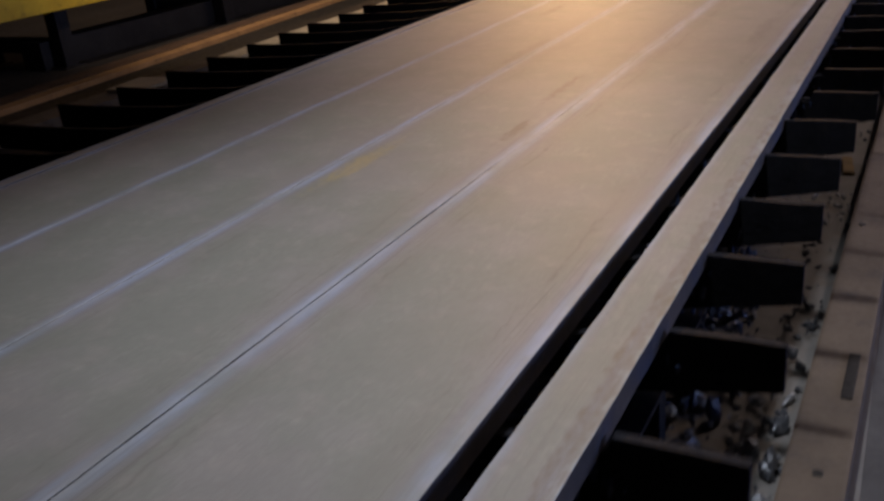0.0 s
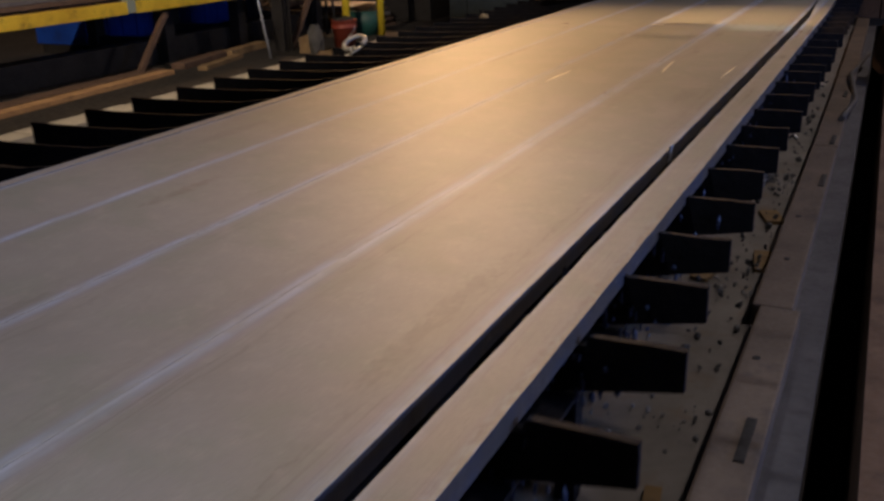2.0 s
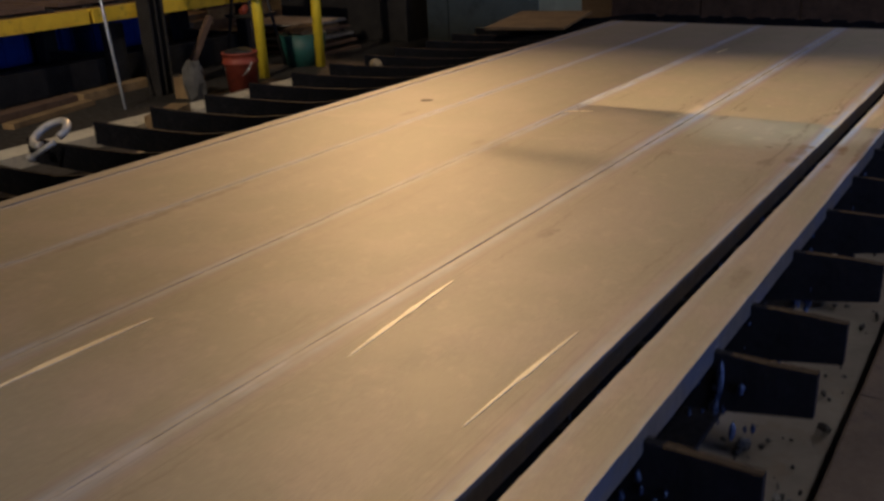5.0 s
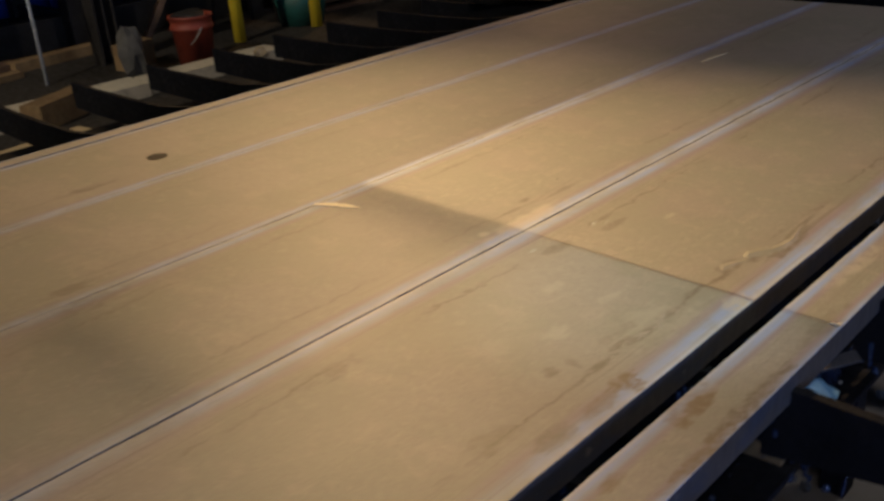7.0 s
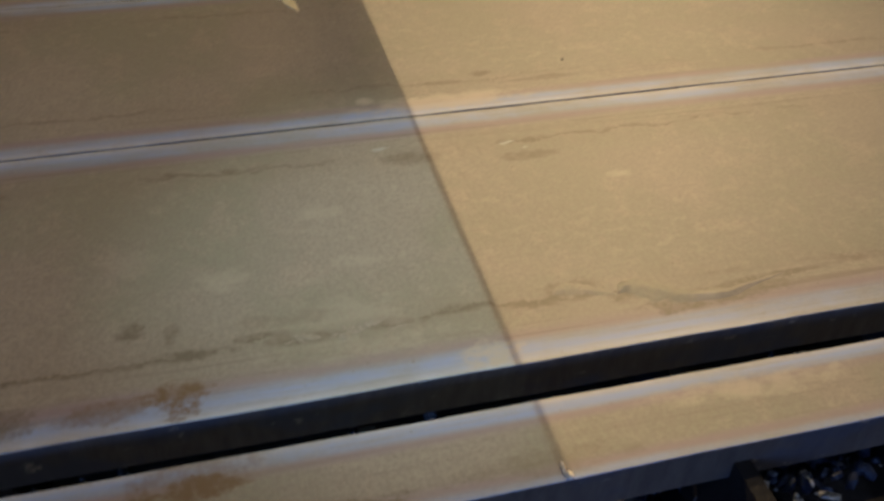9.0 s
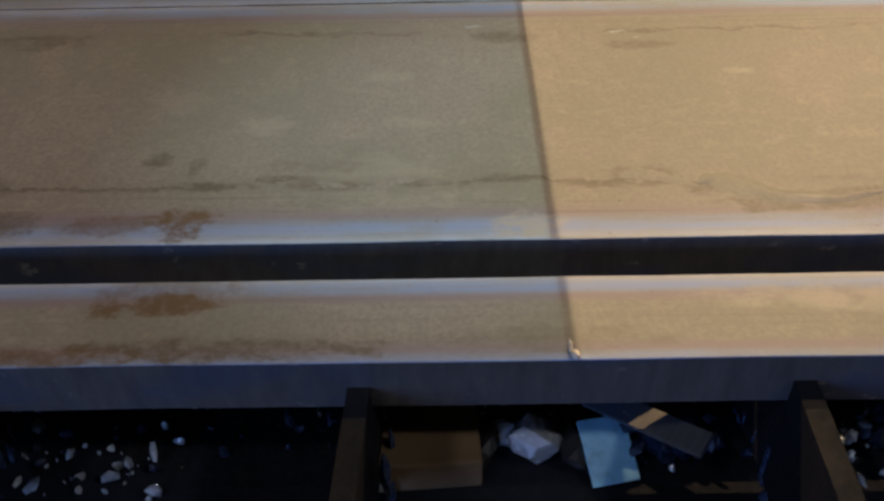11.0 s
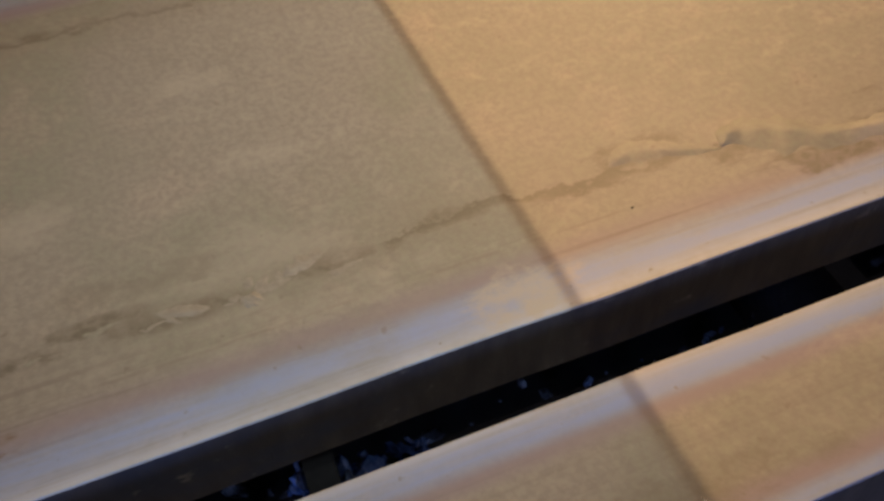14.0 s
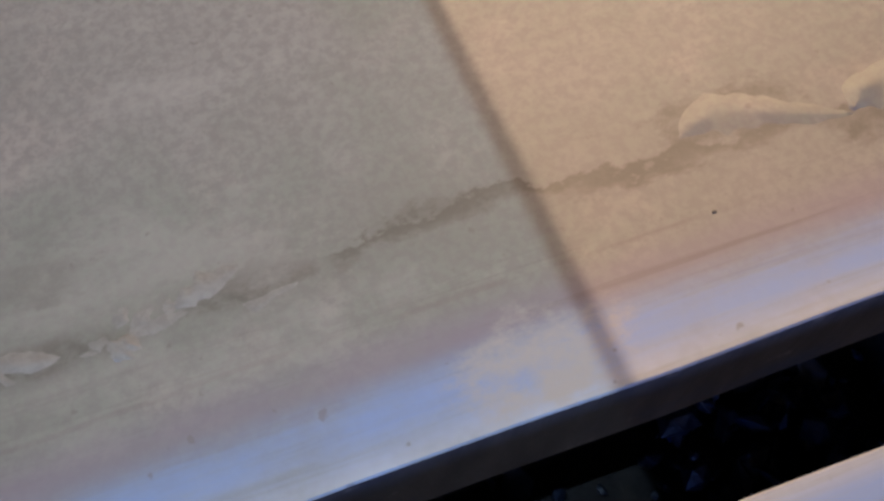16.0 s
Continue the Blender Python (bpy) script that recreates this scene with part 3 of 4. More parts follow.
# near-white colour paints in the lamp glint on the droplet
GLINT = plain("glint_spatter", (0.98, 0.85, 0.6), (1.0, 0.95, 0.8), 0.25, 0.0, 40, 0.1, 90, dirt=0.05)
GLINT.node_tree.nodes["Principled BSDF"].inputs["IOR"].default_value = 2.2
drop = bmesh.new()
lump(drop, (0.142, 10.386, TOP + 0.001), (0.0045, 0.004, 0.003), 5)
lump(drop, (0.133, 10.383, TOP + 0.001), (0.007, 0.002, 0.002), 6)
on_strip("metal_spatter", drop, GLINT, offcut, "droplet of solidified metal with its glint painted in")

thing("steel_wedge", boxed(-0.004, 0.004, -0.012, 0.012, -0.045, 0.014, bevel=0.002), plain("bright_wedge", (0.45, 0.50, 0.58), (0.62, 0.66, 0.72), 0.35, 0.4, 30, 0.3, 90, dirt=0.3),
      "small bright steel wedge stuck upright in the cutting gap", "wedge", at=pose(0.006, 6.60, TOP, 0, 6, -8))

# ---- support slats ----
rng = random.Random(4)


def slat_mesh(seed):
    """A flat bar on edge, burnt down at its outer end, with nicks along the top."""
    r, bm = random.Random(seed), bmesh.new()
    top = [(-3.12, 0.690), (-2.9, 0.690), (-2.6, 0.698), (-2.35, 0.71), (-2.12, 0.742)]
    x = -2.0
    while x < 0.05:
        top += [(x, 0.749), (x + 0.09, 0.749), (x + 0.10, 0.749 - r.uniform(0.004, 0.02)), (x + 0.14, 0.749 - r.uniform(0.002, 0.02))]
        x += 0.17
    top += [(0.13, 0.749), (0.163, 0.7495), (0.172, 0.772), (0.3, 0.777 - r.uniform(0, 0.006)), (0.37, 0.778 - r.uniform(0, 0.008))]
    low = [(0.37, 0.685), (0.1, 0.632), (-1.0, 0.618), (-3.12, 0.58)]
    prof = top + low
    a = [bm.verts.new((x, -0.009, z)) for x, z in prof]
    b = [bm.verts.new((x, 0.009, z)) for x, z in prof]
    bm.faces.new(a)
    bm.faces.new(b[::-1])
    for k in range(len(prof)):
        bm.faces.new((a[k], a[(k + 1) % len(prof)], b[(k + 1) % len(prof)], b[k]))
    return bm


for kind in range(4):
    first = thing("support_slat", slat_mesh(kind), SLAT, "dark burnt steel slat bar carrying the plate", "support slat", "slats of the cutting table")
    for j, i in enumerate(range(kind, 43, 4)):
        y = 0.233 + 0.348 * (i - 3)
        out = 0.012 if 4.0 < y < 5.3 else -0.022
        m = pose(out - 0.005 * (y - 6.5) + rng.uniform(-0.012, 0.012), y + rng.uniform(-0.005, 0.005), 0, 0, 0, -0.84 + rng.uniform(-0.15, 0.15))
        if y > 8.7:
            m = pose(m.translation.x, y - 0.1, 0, 0, 0, -2.1)
        if j:
            copy_thing(first, m)
        else:
            first.matrix_world = m

# ---- bearers under the slats ----
table = holder("cutting_table", "dark steel bearer frame under the slats of the cutting table", "cutting table")
for x, top, half in ((0.055, 0.6285, 0.105), (-1.4, 0.61, 0.06), (-2.75, 0.578, 0.06)):
    bm, ends = bmesh.new(), []
    outline = [(-half, 0), (half, 0), (half, -0.012), (0.012 - half, -0.012), (0.012 - half, -0.15), (-half, -0.15)]
    for y in (-2, 14.3):
        ends.append([bm.verts.new((x + u, y, top + w)) for u, w in outline])
        bm.faces.new(ends[-1])
    for k in range(6):
        bm.faces.new((ends[0][k], ends[0][(k + 1) % 6], ends[1][(k + 1) % 6], ends[1][k]))
    part("bearer_angle", bm, SLAT, table)
    for y in (0.2, 2.9, 5.6, 8.3, 11.0, 13.9):
        part("leg", boxed(x - half, x - half + 0.06, y - 0.03, y + 0.03, 0.0, top - 0.15), SLAT, table)

# ---- curb and the loose things on it ----
curb = holder("curb", "low rusty brown curb of steel sections beside the table", "curb")
curb["kind"] = "structure"
for x0, lean, y0, y1 in ((0.318, 0.0, -6, 2.1), (0.316, 0.0, 2.106, 5.55), (0.320, -0.004, 5.556, 6.98), (0.283, -0.012, 6.986, 9.8), (0.252, -0.016, 9.806, 12.6), (0.206, -0.019, 12.606, 18)):
    bm = boxed(0.0, 0.155, 0.0, y1 - y0, 0.0, 0.10, bevel=0.010)
    for v in bm.verts:
        v.co = Vector((v.co.x + x0 + lean * v.co.y, v.co.y + y0, v.co.z))
    part("curb_section", bm, CURB, curb)
for x, y in ((0.42, 5.94), (0.43, 3.4), (0.384, 8.93), (0.362, 9.98), (0.33, 11.7)):
    part("clip_slot", boxed(x - 0.016, x + 0.016, y - 0.13, y + 0.13, 0.09, 0.106, bevel=0.004), BLACKSTEEL, curb, "dark slot for a rail clip")
for x, y in ((0.36, 4.6), (0.37, 6.5), (0.35, 7.55), (0.33, 8.2), (0.40, 2.9)):
    part("bolt_hole", rod(bmesh.new(), (x, y, 0.092), (x, y, 0.103), 0.014, 12), BLACKSTEEL, curb, "small dark bolt hole")

# ---- slag under the table ----
def scatter(name, count, seed, area, size, height, mats, label, base_z=0.0):
    """Many small broken chunks heaped on the floor, in one mesh."""
    r = random.Random(seed)
    ico = bmesh.new()
    bmesh.ops.create_icosphere(ico, subdivisions=1, radius=1.0)
    base = [v.co.copy() for v in ico.verts]
    tris = [[v.index for v in f.verts] for f in ico.faces]
    ico.free()
    verts, faces = [], []
    for _ in range(count):
        x, y = r.uniform(area[0], area[1]), r.uniform(area[2], area[3])
        s = size * r.uniform(0.3, 1.0) ** 1.6 * 1.6
        heap = height * (0.5 + 0.5 * noise.noise(Vector((x * 1.7, y * 1.1, seed))))
        z = base_z + max(0.0, heap * r.uniform(0.1, 1.0)) + s * 0.4
        rot = Euler((r.uniform(0, 6), r.uniform(0, 6), r.uniform(0, 6))).to_matrix()
        sx, sy, sz = s * r.uniform(0.5, 1.4), s * r.uniform(0.5, 1.4), s * r.uniform(0.25, 0.8)
        k = len(verts)
        for c in base:
            j = r.uniform(0.7, 1.25)
            verts.append(tuple(rot @ Vector((c.x * sx * j, c.y * sy * j, c.z * sz * j)) + Vector((x, y, z))))
        faces += [[k + i for i in f] for f in tris]
    me = bpy.data.meshes.new(name)
    me.from_pydata(verts, [], faces)
    for m in mats:
        me.materials.append(m)
    ob = new(name, me)
    if base_z == 0.0:
        ob.matrix_world = TURN
    return tagged(ob, label, "slag", kind="stuff")


scatter("slag", 800, 11, (-0.55, 0.25, 6.4, 13.0), 0.014, 0.06, [SLAG], "broken glassy cutting slag heaped under the slats")
scatter("slag", 450, 14, (-0.5, 0.25, 1.2, 4.6), 0.014, 0.06, [SLAG], "broken glassy cutting slag on the floor")
scatter("slag", 260, 15, (-0.5, 0.06, 1.2, 4.3), 0.030, 0.10, [BLUESLAG], "dark blue lumps of glassy slag heaped on the floor")
scatter("slag", 260, 16, (-0.42, 0.20, 1.3, 3.9), 0.026, 0.06, [SLAG], "grey glassy lumps of slag on the floor")
scatter("slag", 130, 17, (-0.25, 0.20, 1.4, 3.4), 0.024, 0.04, [CLEAR], "pale shining lumps of slag on the floor")
for y0, y1, count in ((8.85, 9.25, 150), (7.25, 7.5, 60), (4.75, 5.25, 150), (5.9, 6.3, 50)):
    scatter("slag", count, int(y0 * 10), (-0.12, 0.26, y0, y1), 0.009, 0.05, [CLEAR], "bright glassy crumbs among the slag")


# what has fallen onto the flange of the first bearer
FLANGE = 0.6287
SKY_CHIP = plain("pale_blue_scale", (0.22, 0.45, 0.60), (0.34, 0.60, 0.75), 0.35, 0.0, 14, 0.3, 90, (0.05, 0.08, 0.12), 0.5)
scatter("slag", 900, 21, (-0.045, 0.12, 8.8, 12.6), 0.006, 0.02, [BLUESLAG], "fine bluish glassy slag lying along the bearer", FLANGE)
for k, (y0, y1, tall) in enumerate(((9.55, 9.8, 0.04), (10.44, 10.53, 0.055), (10.60, 10.78, 0.05))):
    scatter("slag", 260, 23 + k, (-0.03, 0.12, y0, y1), 0.008, tall, [BLUESLAG], "heap of bluish glassy slag on the bearer", FLANGE)
scatter("slag", 90, 31, (0.0, 0.14, 9.2, 11.4), 0.004, 0.02, [GALV], "bright metal crumbs on the bearer", FLANGE)
scatter("slag", 60, 32, (0.07, 0.15, 10.585, 10.72), 0.007, 0.05, [CLEAR], "pale glassy crumbs beside a slat", FLANGE)
scatter("slag", 34, 33, (0.07, 0.15, 9.90, 10.04), 0.006, 0.03, [CLEAR], "pale glassy crumbs beside a slat", FLANGE)
scatter("slag", 170, 34, (-0.05, 0.005, 10.20, 10.30), 0.006, 0.035, [BLUE_GLINT], "small heap of glassy slag with painted-in blue glints under the gap", FLANGE)
scatter("slag", 40, 35, (-0.05, 0.03, 10.42, 10.68), 0.004, 0.03, [BLUE_GLINT], "scattered glassy slag with painted-in blue glints under the gap", FLANGE)
thing("timber_scrap", boxed(-0.045, 0.045, -0.052, 0.052, 0, 0.035, bevel=0.004), WOOD, "ochre timber block lying on the bearer", "timber scrap", "timber scraps", at=pose(0.095, 10.262, FLANGE, 0, 0, 4))
thing("slag_lump", lump(bmesh.new(), (0.098, 10.366, FLANGE + 0.018), (0.022, 0.022, 0.024), 52), CLEAR, "pale glassy lump of slag on the bearer", "slag lump", "slag lumps")
thing("slag_lump", lump(bmesh.new(), (0.085, 10.338, FLANGE + 0.012), (0.014, 0.012, 0.014), 57), CLEAR, "pale glassy lump of slag on the bearer", "slag lump", "slag lumps")
thing("slag_lump", lump(bmesh.new(), (0.10, 10.402, FLANGE + 0.012), (0.03, 0.016, 0.016), 54), BLACKSTEEL, "black lump of slag on the bearer", "slag lump", "slag lumps")
thing("slag_lump", lump(bmesh.new(), (0.10, 10.316, FLANGE + 0.012), (0.03, 0.014, 0.016), 55), BLACKSTEEL, "black lump of slag on the bearer", "slag lump", "slag lumps")
thing("scale_chip", boxed(-0.03, 0.03, -0.022, 0.022, -0.0015, 0.0015, bevel=0.001), SKY_CHIP, "flat pale blue chip of scale leaning on slag", "scale chip", at=pose(0.112, 10.43, FLANGE + 0.018, 0, 28, 12))
thing("slag_lump", lump(bmesh.new(), (0.08, 10.487, FLANGE + 0.02), (0.04, 0.035, 0.03), 58), BLUESLAG, "dark blue lump of slag on the bearer", "slag lump", "slag lumps")
thing("steel_scrap", boxed(-0.012, 0.012, -0.06, 0.06, -0.003, 0.003, bevel=0.001), CUT, "grey strip of scrap steel lying across the bearer", "steel scrap", at=pose(0.10, 10.462, FLANGE + 0.045, 12, 20, -38))


def crust(ys, seed):
    """Clumps of spatter frozen onto the slats below the open gap."""
    r, verts, faces = random.Random(seed), [], []
    ico = bmesh.new()
    bmesh.ops.create_icosphere(ico, subdivisions=1, radius=1.0)
    base = [v.co.copy() for v in ico.verts]
    tris = [[v.index for v in f.verts] for f in ico.faces]
    ico.free()
    for y in ys:
        for _ in range(r.randint(45, 90)):
            s, drip = r.uniform(0.0025, 0.008), r.choice((1.0, 1.6, 2.6, 4.5))
            at = Vector((r.choice((r.gauss(0.03, 0.03), r.gauss(0.14, 0.05))), y + r.choice((-1, 1)) * (0.009 + s * 0.5), r.uniform(0.60, 0.735)))
            k = len(verts)
            for c in base:
                j = r.uniform(0.65, 1.3)
                verts.append(tuple(at + Vector((c.x * s * j, c.y * s * 0.7 * j, c.z * s * 1.2 * drip * j))))
            faces += [[k + i for i in f] for f in tris]
    me = bpy.data.meshes.new("spatter_crust")
    me.from_pydata(verts, [], faces)
    me.materials.append(CRUST)
    return tagged(new("spatter_crust", me), "frozen bluish spatter crusted on the slats under the gap", "spatter", kind="stuff")


crust([0.233 + 0.348 * k - (0.10 if k > 24 else 0.0) for k in range(38)], 3)

OCHRE_WOOD = plain("ochre_board", (0.17, 0.11, 0.05), (0.29, 0.19, 0.08), 0.8, 0, 12, 0.4, 45)
for x, y, w, long, turn in ((0.18, 8.42, 0.05, 0.10, 20), (0.24, 7.72, 0.05, 0.13, 8), (0.02, 7.50, 0.04, 0.12, -12), (0.22, 5.6, 0.025, 0.12, 8)):
    thing("timber_scrap", boxed(-w, w, -long, long, 0, 0.02, bevel=0.003), OCHRE_WOOD, "ochre timber scrap lying on the floor beside the curb", "timber scrap", "timber scraps", at=pose(x, y, 0, 0, 0, turn))

# ---- roller conveyor and what lies on it ----
conveyor = holder("roller_conveyor", "yellow-painted roller conveyor frame on dark braced legs", "conveyor")
for y0, y1 in ((4.4, 8.52), (8.6, 10.35), (10.45, 12.2), (12.24, 15.4)):
    part("side_beam", boxed(-7.0, -6.9, y0, y1, 0.62 if y0 < 8.6 else 0.69, 0.82, bevel=0.008), YELLOW, conveyor, "chipped yellow side beam")
    part("side_beam", boxed(-8.7, -8.6, y0, y1, 0.62, 0.82, bevel=0.008), YELLOW, conveyor)
for y in (10.4,):
    part("joint_plate", boxed(-7.01, -6.894, y - 0.06, y + 0.06, 0.70, 0.84, bevel=0.004), GREEN, conveyor, "grey-green joint plate")
part("deck", boxed(-8.6, -7.0, 4.4, 15.4, 0.80, 0.83), RUST, conveyor, "dull deck of the conveyor")
for i in range(24):
    part("roller", rod(bmesh.new(), (-8.55, 5.9 + 0.4 * i, 0.80), (-7.02, 5.9 + 0.4 * i, 0.80), 0.055, 16), BLACKSTEEL, conveyor)
for y in (6.2, 8.7, 11.35, 12.75, 14.6):
    for x in (-7.35, -8.5):
        leg = part("leg", boxed(x - 0.08, x + 0.08, y - 0.08, y + 0.08, 0.014, 0.62, bevel=0.006), BLACKSTEEL, conveyor)
        part("foot_plate", boxed(x - 0.13, x + 0.13, y - 0.13, y + 0.13, 0.0, 0.014, bevel=0.003), BLACKSTEEL, leg)
    part("cross_beam", boxed(-8.42, -7.43, y - 0.05, y + 0.05, 0.15, 0.30), BLACKSTEEL, conveyor)
for x, y, lean in ((-7.0, 10.46, 0.47), (-6.62, 12.93, 0.40)):
    part("brace", bar(bmesh.new(), (x, y, 0.0), (x + 0.07, y + lean, 0.64), 0.07, 0.05), RUST, conveyor, "rusty diagonal brace")
part("ground_beam", boxed(-7.75, -7.45, 6.0, 15.0, 0.0, 0.28, bevel=0.01), BLACKSTEEL, conveyor)
for k, (x0, x1, y0, y1, z0) in enumerate(((-8.5, -6.96, 6.0, 11.8, 0.856), (-8.45, -7.02, 6.4, 11.4, 0.901), (-8.5, -7.05, 12.0, 15.0, 0.856))):
    thing("steel_sheet", boxed(x0, x1, y0, y1, z0, z0 + 0.04, bevel=0.004), RUST if k != 1 else plain("grey_scale", (0.1, 0.09, 0.085), (0.18, 0.16, 0.15), 0.6, 0.2),
          "reddish-brown steel sheet stacked on the conveyor", "steel sheet", "stacked sheets")

# ---- behind the conveyor ----
tank = holder("blue_container", "dark blue painted steel container behind the conveyor", "container")
for y0, y1 in ((11.6, 13.2), (13.25, 15.0)):
    panel = part("side_panel", boxed(-9.9, -8.95, y0, y1, 0.12, 1.5, bevel=0.02), BLUE, tank)
    for k in range(6):
        y = y0 + (y1 - y0) * (k + 0.5) / 6
        part("rib", boxed(-8.95, -8.92, y - 0.03, y + 0.03, 0.16, 1.46, bevel=0.006), BLUE, panel)
part("skid", boxed(-9.8, -9.05, 11.6, 15.0, 0.0, 0.12), BLACKSTEEL, tank)
crate = holder("pallet_stack", "stack of dull grey boards beyond the container", "board stack")
for k in range(4):
    part("board", boxed(-10.6 + 0.1 * k, -8.9, 15.4, 17.2, 0.14 * k, 0.14 + 0.14 * k, bevel=0.006), RUST if k % 2 else WOOD, crate)
sheets = holder("sheet_pile", "pile of grey steel offcuts behind the bucket", "sheet pile", at=pose(-7.3, 15.3, 0))
for k in range(5):
    part("sheet", boxed(-0.7 + 0.04 * k, 0.75 - 0.05 * k, -0.4, 0.4, 0.08 * k, 0.03 + 0.08 * k, bevel=0.003), GALV if k in (2, 4) else RUST, sheets)
    if k:
        part("spacer", boxed(-0.5, 0.5, -0.3, 0.3, 0.08 * k - 0.05, 0.08 * k), WOOD, sheets)
stand = holder("tool_stand", "dark spindly steel stand beyond the guard posts", "stand", at=pose(-6.75, 14.1, 0))
for k, (dx, dy) in enumerate(((-0.14, -0.14), (0.14, -0.14), (0.14, 0.14), (-0.14, 0.14))):
    part("leg", rod(bmesh.new(), (dx * 1.6, dy * 1.6, 0), (dx * 0.6, dy * 0.6, 1.1), 0.018, 8), BLACKSTEEL, stand)
tray = part("tray", boxed(-0.2, 0.2, -0.2, 0.2, 0.55, 0.58, bevel=0.004), BLACKSTEEL, stand)
# coloured lump added where a far orange lamp glow shows
part("knob", lump(bmesh.new(), (0.0, -0.1, 0.63), (0.05, 0.05, 0.05), 61), RED, tray, "orange-red lump standing in for a distant lamp glow")

# ---- on the floor beside the table ----
def plank(x, y, z, w, length, h, turn, mat=WOOD, name="plank", label="weathered timber plank lying on the floor"):
    return thing(name, boxed(-w / 2, w / 2, -length / 2, length / 2, 0, h, bevel=0.004), mat, label, "plank", "loose planks", at=pose(x, y, z, 0, 0, turn))


plank(-6.46, 7.65, 0.0, 0.16, 6.9, 0.05, 4.5, LITWOOD, "plank", "timber plank on the floor, warm lamplight painted into its orange-brown")
plank(-6.76, 7.85, 0.0, 0.26, 6.7, 0.04, 4.5, RUST, "plank", "dark weathered timber plank on the floor")
plank(-6.62, 11.45, 0.0, 0.12, 1.0, 0.05, 14)
plank(-6.95, 11.5, 0.0, 0.18, 1.1, 0.07, 10, RUST, "plank", "dark weathered timber plank on the floor")
plank(-7.0, 12.4, 0.0, 0.15, 0.9, 0.08, 8)
plank(-4.2, 6.75, 0.0, 0.22, 0.5, 0.04, 20, PALEWOOD)
plank(-4.3, 7.35, 0.0, 0.2, 0.45, 0.04, 70, PALEWOOD)
plank(-5.2, 11.55, 0.0, 0.16, 0.5, 0.16, 25)
plank(-4.6, 10.9, 0.0, 0.3, 1.3, 0.03, 10, PALEWOOD)
plank(-6.15, 12.62, 0.0, 0.14, 0.3, 0.2, 15)

bucket = holder("bucket", "faded red plastic bucket standing on the floor", "bucket", at=pose(-5.8, 12.96, 0.0))
bm = bmesh.new()
rings = [(0.0, 0.125), (0.0, 0.135), (0.27, 0.155), (0.275, 0.168), (0.30, 0.169), (0.305, 0.16), (0.36, 0.163), (0.363, 0.172), (0.38, 0.172), (0.38, 0.158), (0.02, 0.128)]
loops = [[bm.verts.new((r * math.cos(a), r * math.sin(a), z)) for a in [2 * math.pi * i / 32 for i in range(32)]] for z, r in rings]
for a, b in zip(loops, loops[1:]):
    for i in range(32):
        bm.faces.new((a[i], a[(i + 1) % 32], b[(i + 1) % 32], b[i])).smooth = True
bm.faces.new(loops[-1])
bm.faces.new(loops[0])
pail = part("body", bm, RED, bucket)
pts = [Vector((0.172 * math.cos(a), -0.02 - 0.10 * math.sin(a), 0.30 - 0.16 * math.sin(a))) for a in [math.pi * i / 14 for i in range(15)]]
part("handle", tube(pts, 0.004, 8), GALV, pail, "thin wire handle")
part("rag", lump(bmesh.new(), (0.0, 0.0, 0.37), (0.13, 0.12, 0.05), 9), BLACKSTEEL, bucket, "dark rag stuffed in the top")

for x, y in ((-6.18, 13.63), (-6.08, 14.40)):
    post = holder("guard_post", "bright yellow painted round steel guard post", "post", "yellow guard posts", at=pose(x, y, 0))
    part("pipe", rod(bmesh.new(), (0, 0, 0.0), (0, 0, 1.5), 0.052, 24), POST, post)
part("top_box", boxed(-0.2, 0.2, -0.12, 0.12, 0.80, 0.95, bevel=0.01), POST, bpy.data.objects["guard_post"], "yellow box clamped to the post")

leaning = bmesh.new()
rod(leaning, (-6.24, 11.93, 0.0), (-6.62, 12.1, 1.5), 0.014, 10)
thing("metal_rod", leaning, CLEAR, "thin bare metal rod standing against the conveyor", "rod")

shackle = holder("shackle", "galvanised lifting shackle lying on a slat", "shackle", at=pose(-2.93, 9.27, 0.735, 28, -22, 38) @ Matrix.Scale(0.85, 4))
RING = plain("worn_zinc", (0.52, 0.50, 0.44), (0.74, 0.71, 0.64), 0.4, 0.25, 20, 0.3, 90, dirt=0.3)
pts = [Vector((0.098 * math.cos(a), 0.075 * math.sin(a), 0.0)) for a in [radians(-60 + 300 * i / 22) for i in range(23)]]
part("bow", tube(pts, 0.02), RING, shackle)
pin = part("pin", rod(bmesh.new(), (0.03, -0.085, 0.0), (-0.10, -0.11, -0.008), 0.014, 12), RING, shackle)
part("pin_head", rod(bmesh.new(), (-0.10, -0.11, -0.008), (-0.125, -0.114, -0.010), 0.021, 12), RING, pin)

bin_ = holder("teal_bin", "open teal plastic bin on the floor behind the posts", "bin", at=pose(-6.35, 14.45, 0))
part("tub", rod(bmesh.new(), (0, 0, 0), (0, 0, 0.34), 0.2, 20, 0.26), TEAL, bin_)
part("contents", lump(bmesh.new(), (0, 0, 0.36), (0.2, 0.2, 0.07), 3), WOOD, bin_, "crumpled pale packing")
# soft lump added in place of an upright grey post
thing("grey_sack", lump(bmesh.new(), (-5.93, 12.5, 0.16), (0.09, 0.10, 0.22), 21), plain("dull_grey", (0.06, 0.058, 0.055), (0.1, 0.097, 0.09), 0.9), "upright grey lump standing in for a post by the bucket", "sack")

cabinet = holder("machine_cabinet", "grey-green enamelled machine cabinet with a yellow box on top", "cabinet")
shell = part("body", boxed(-5.75, -4.25, 16.0, 17.1, 0.06, 0.63, bevel=0.012), GREEN, cabinet)
part("plinth", boxed(-5.7, -4.3, 16.03, 17.0, 0.0, 0.06), BLACKSTEEL, cabinet)
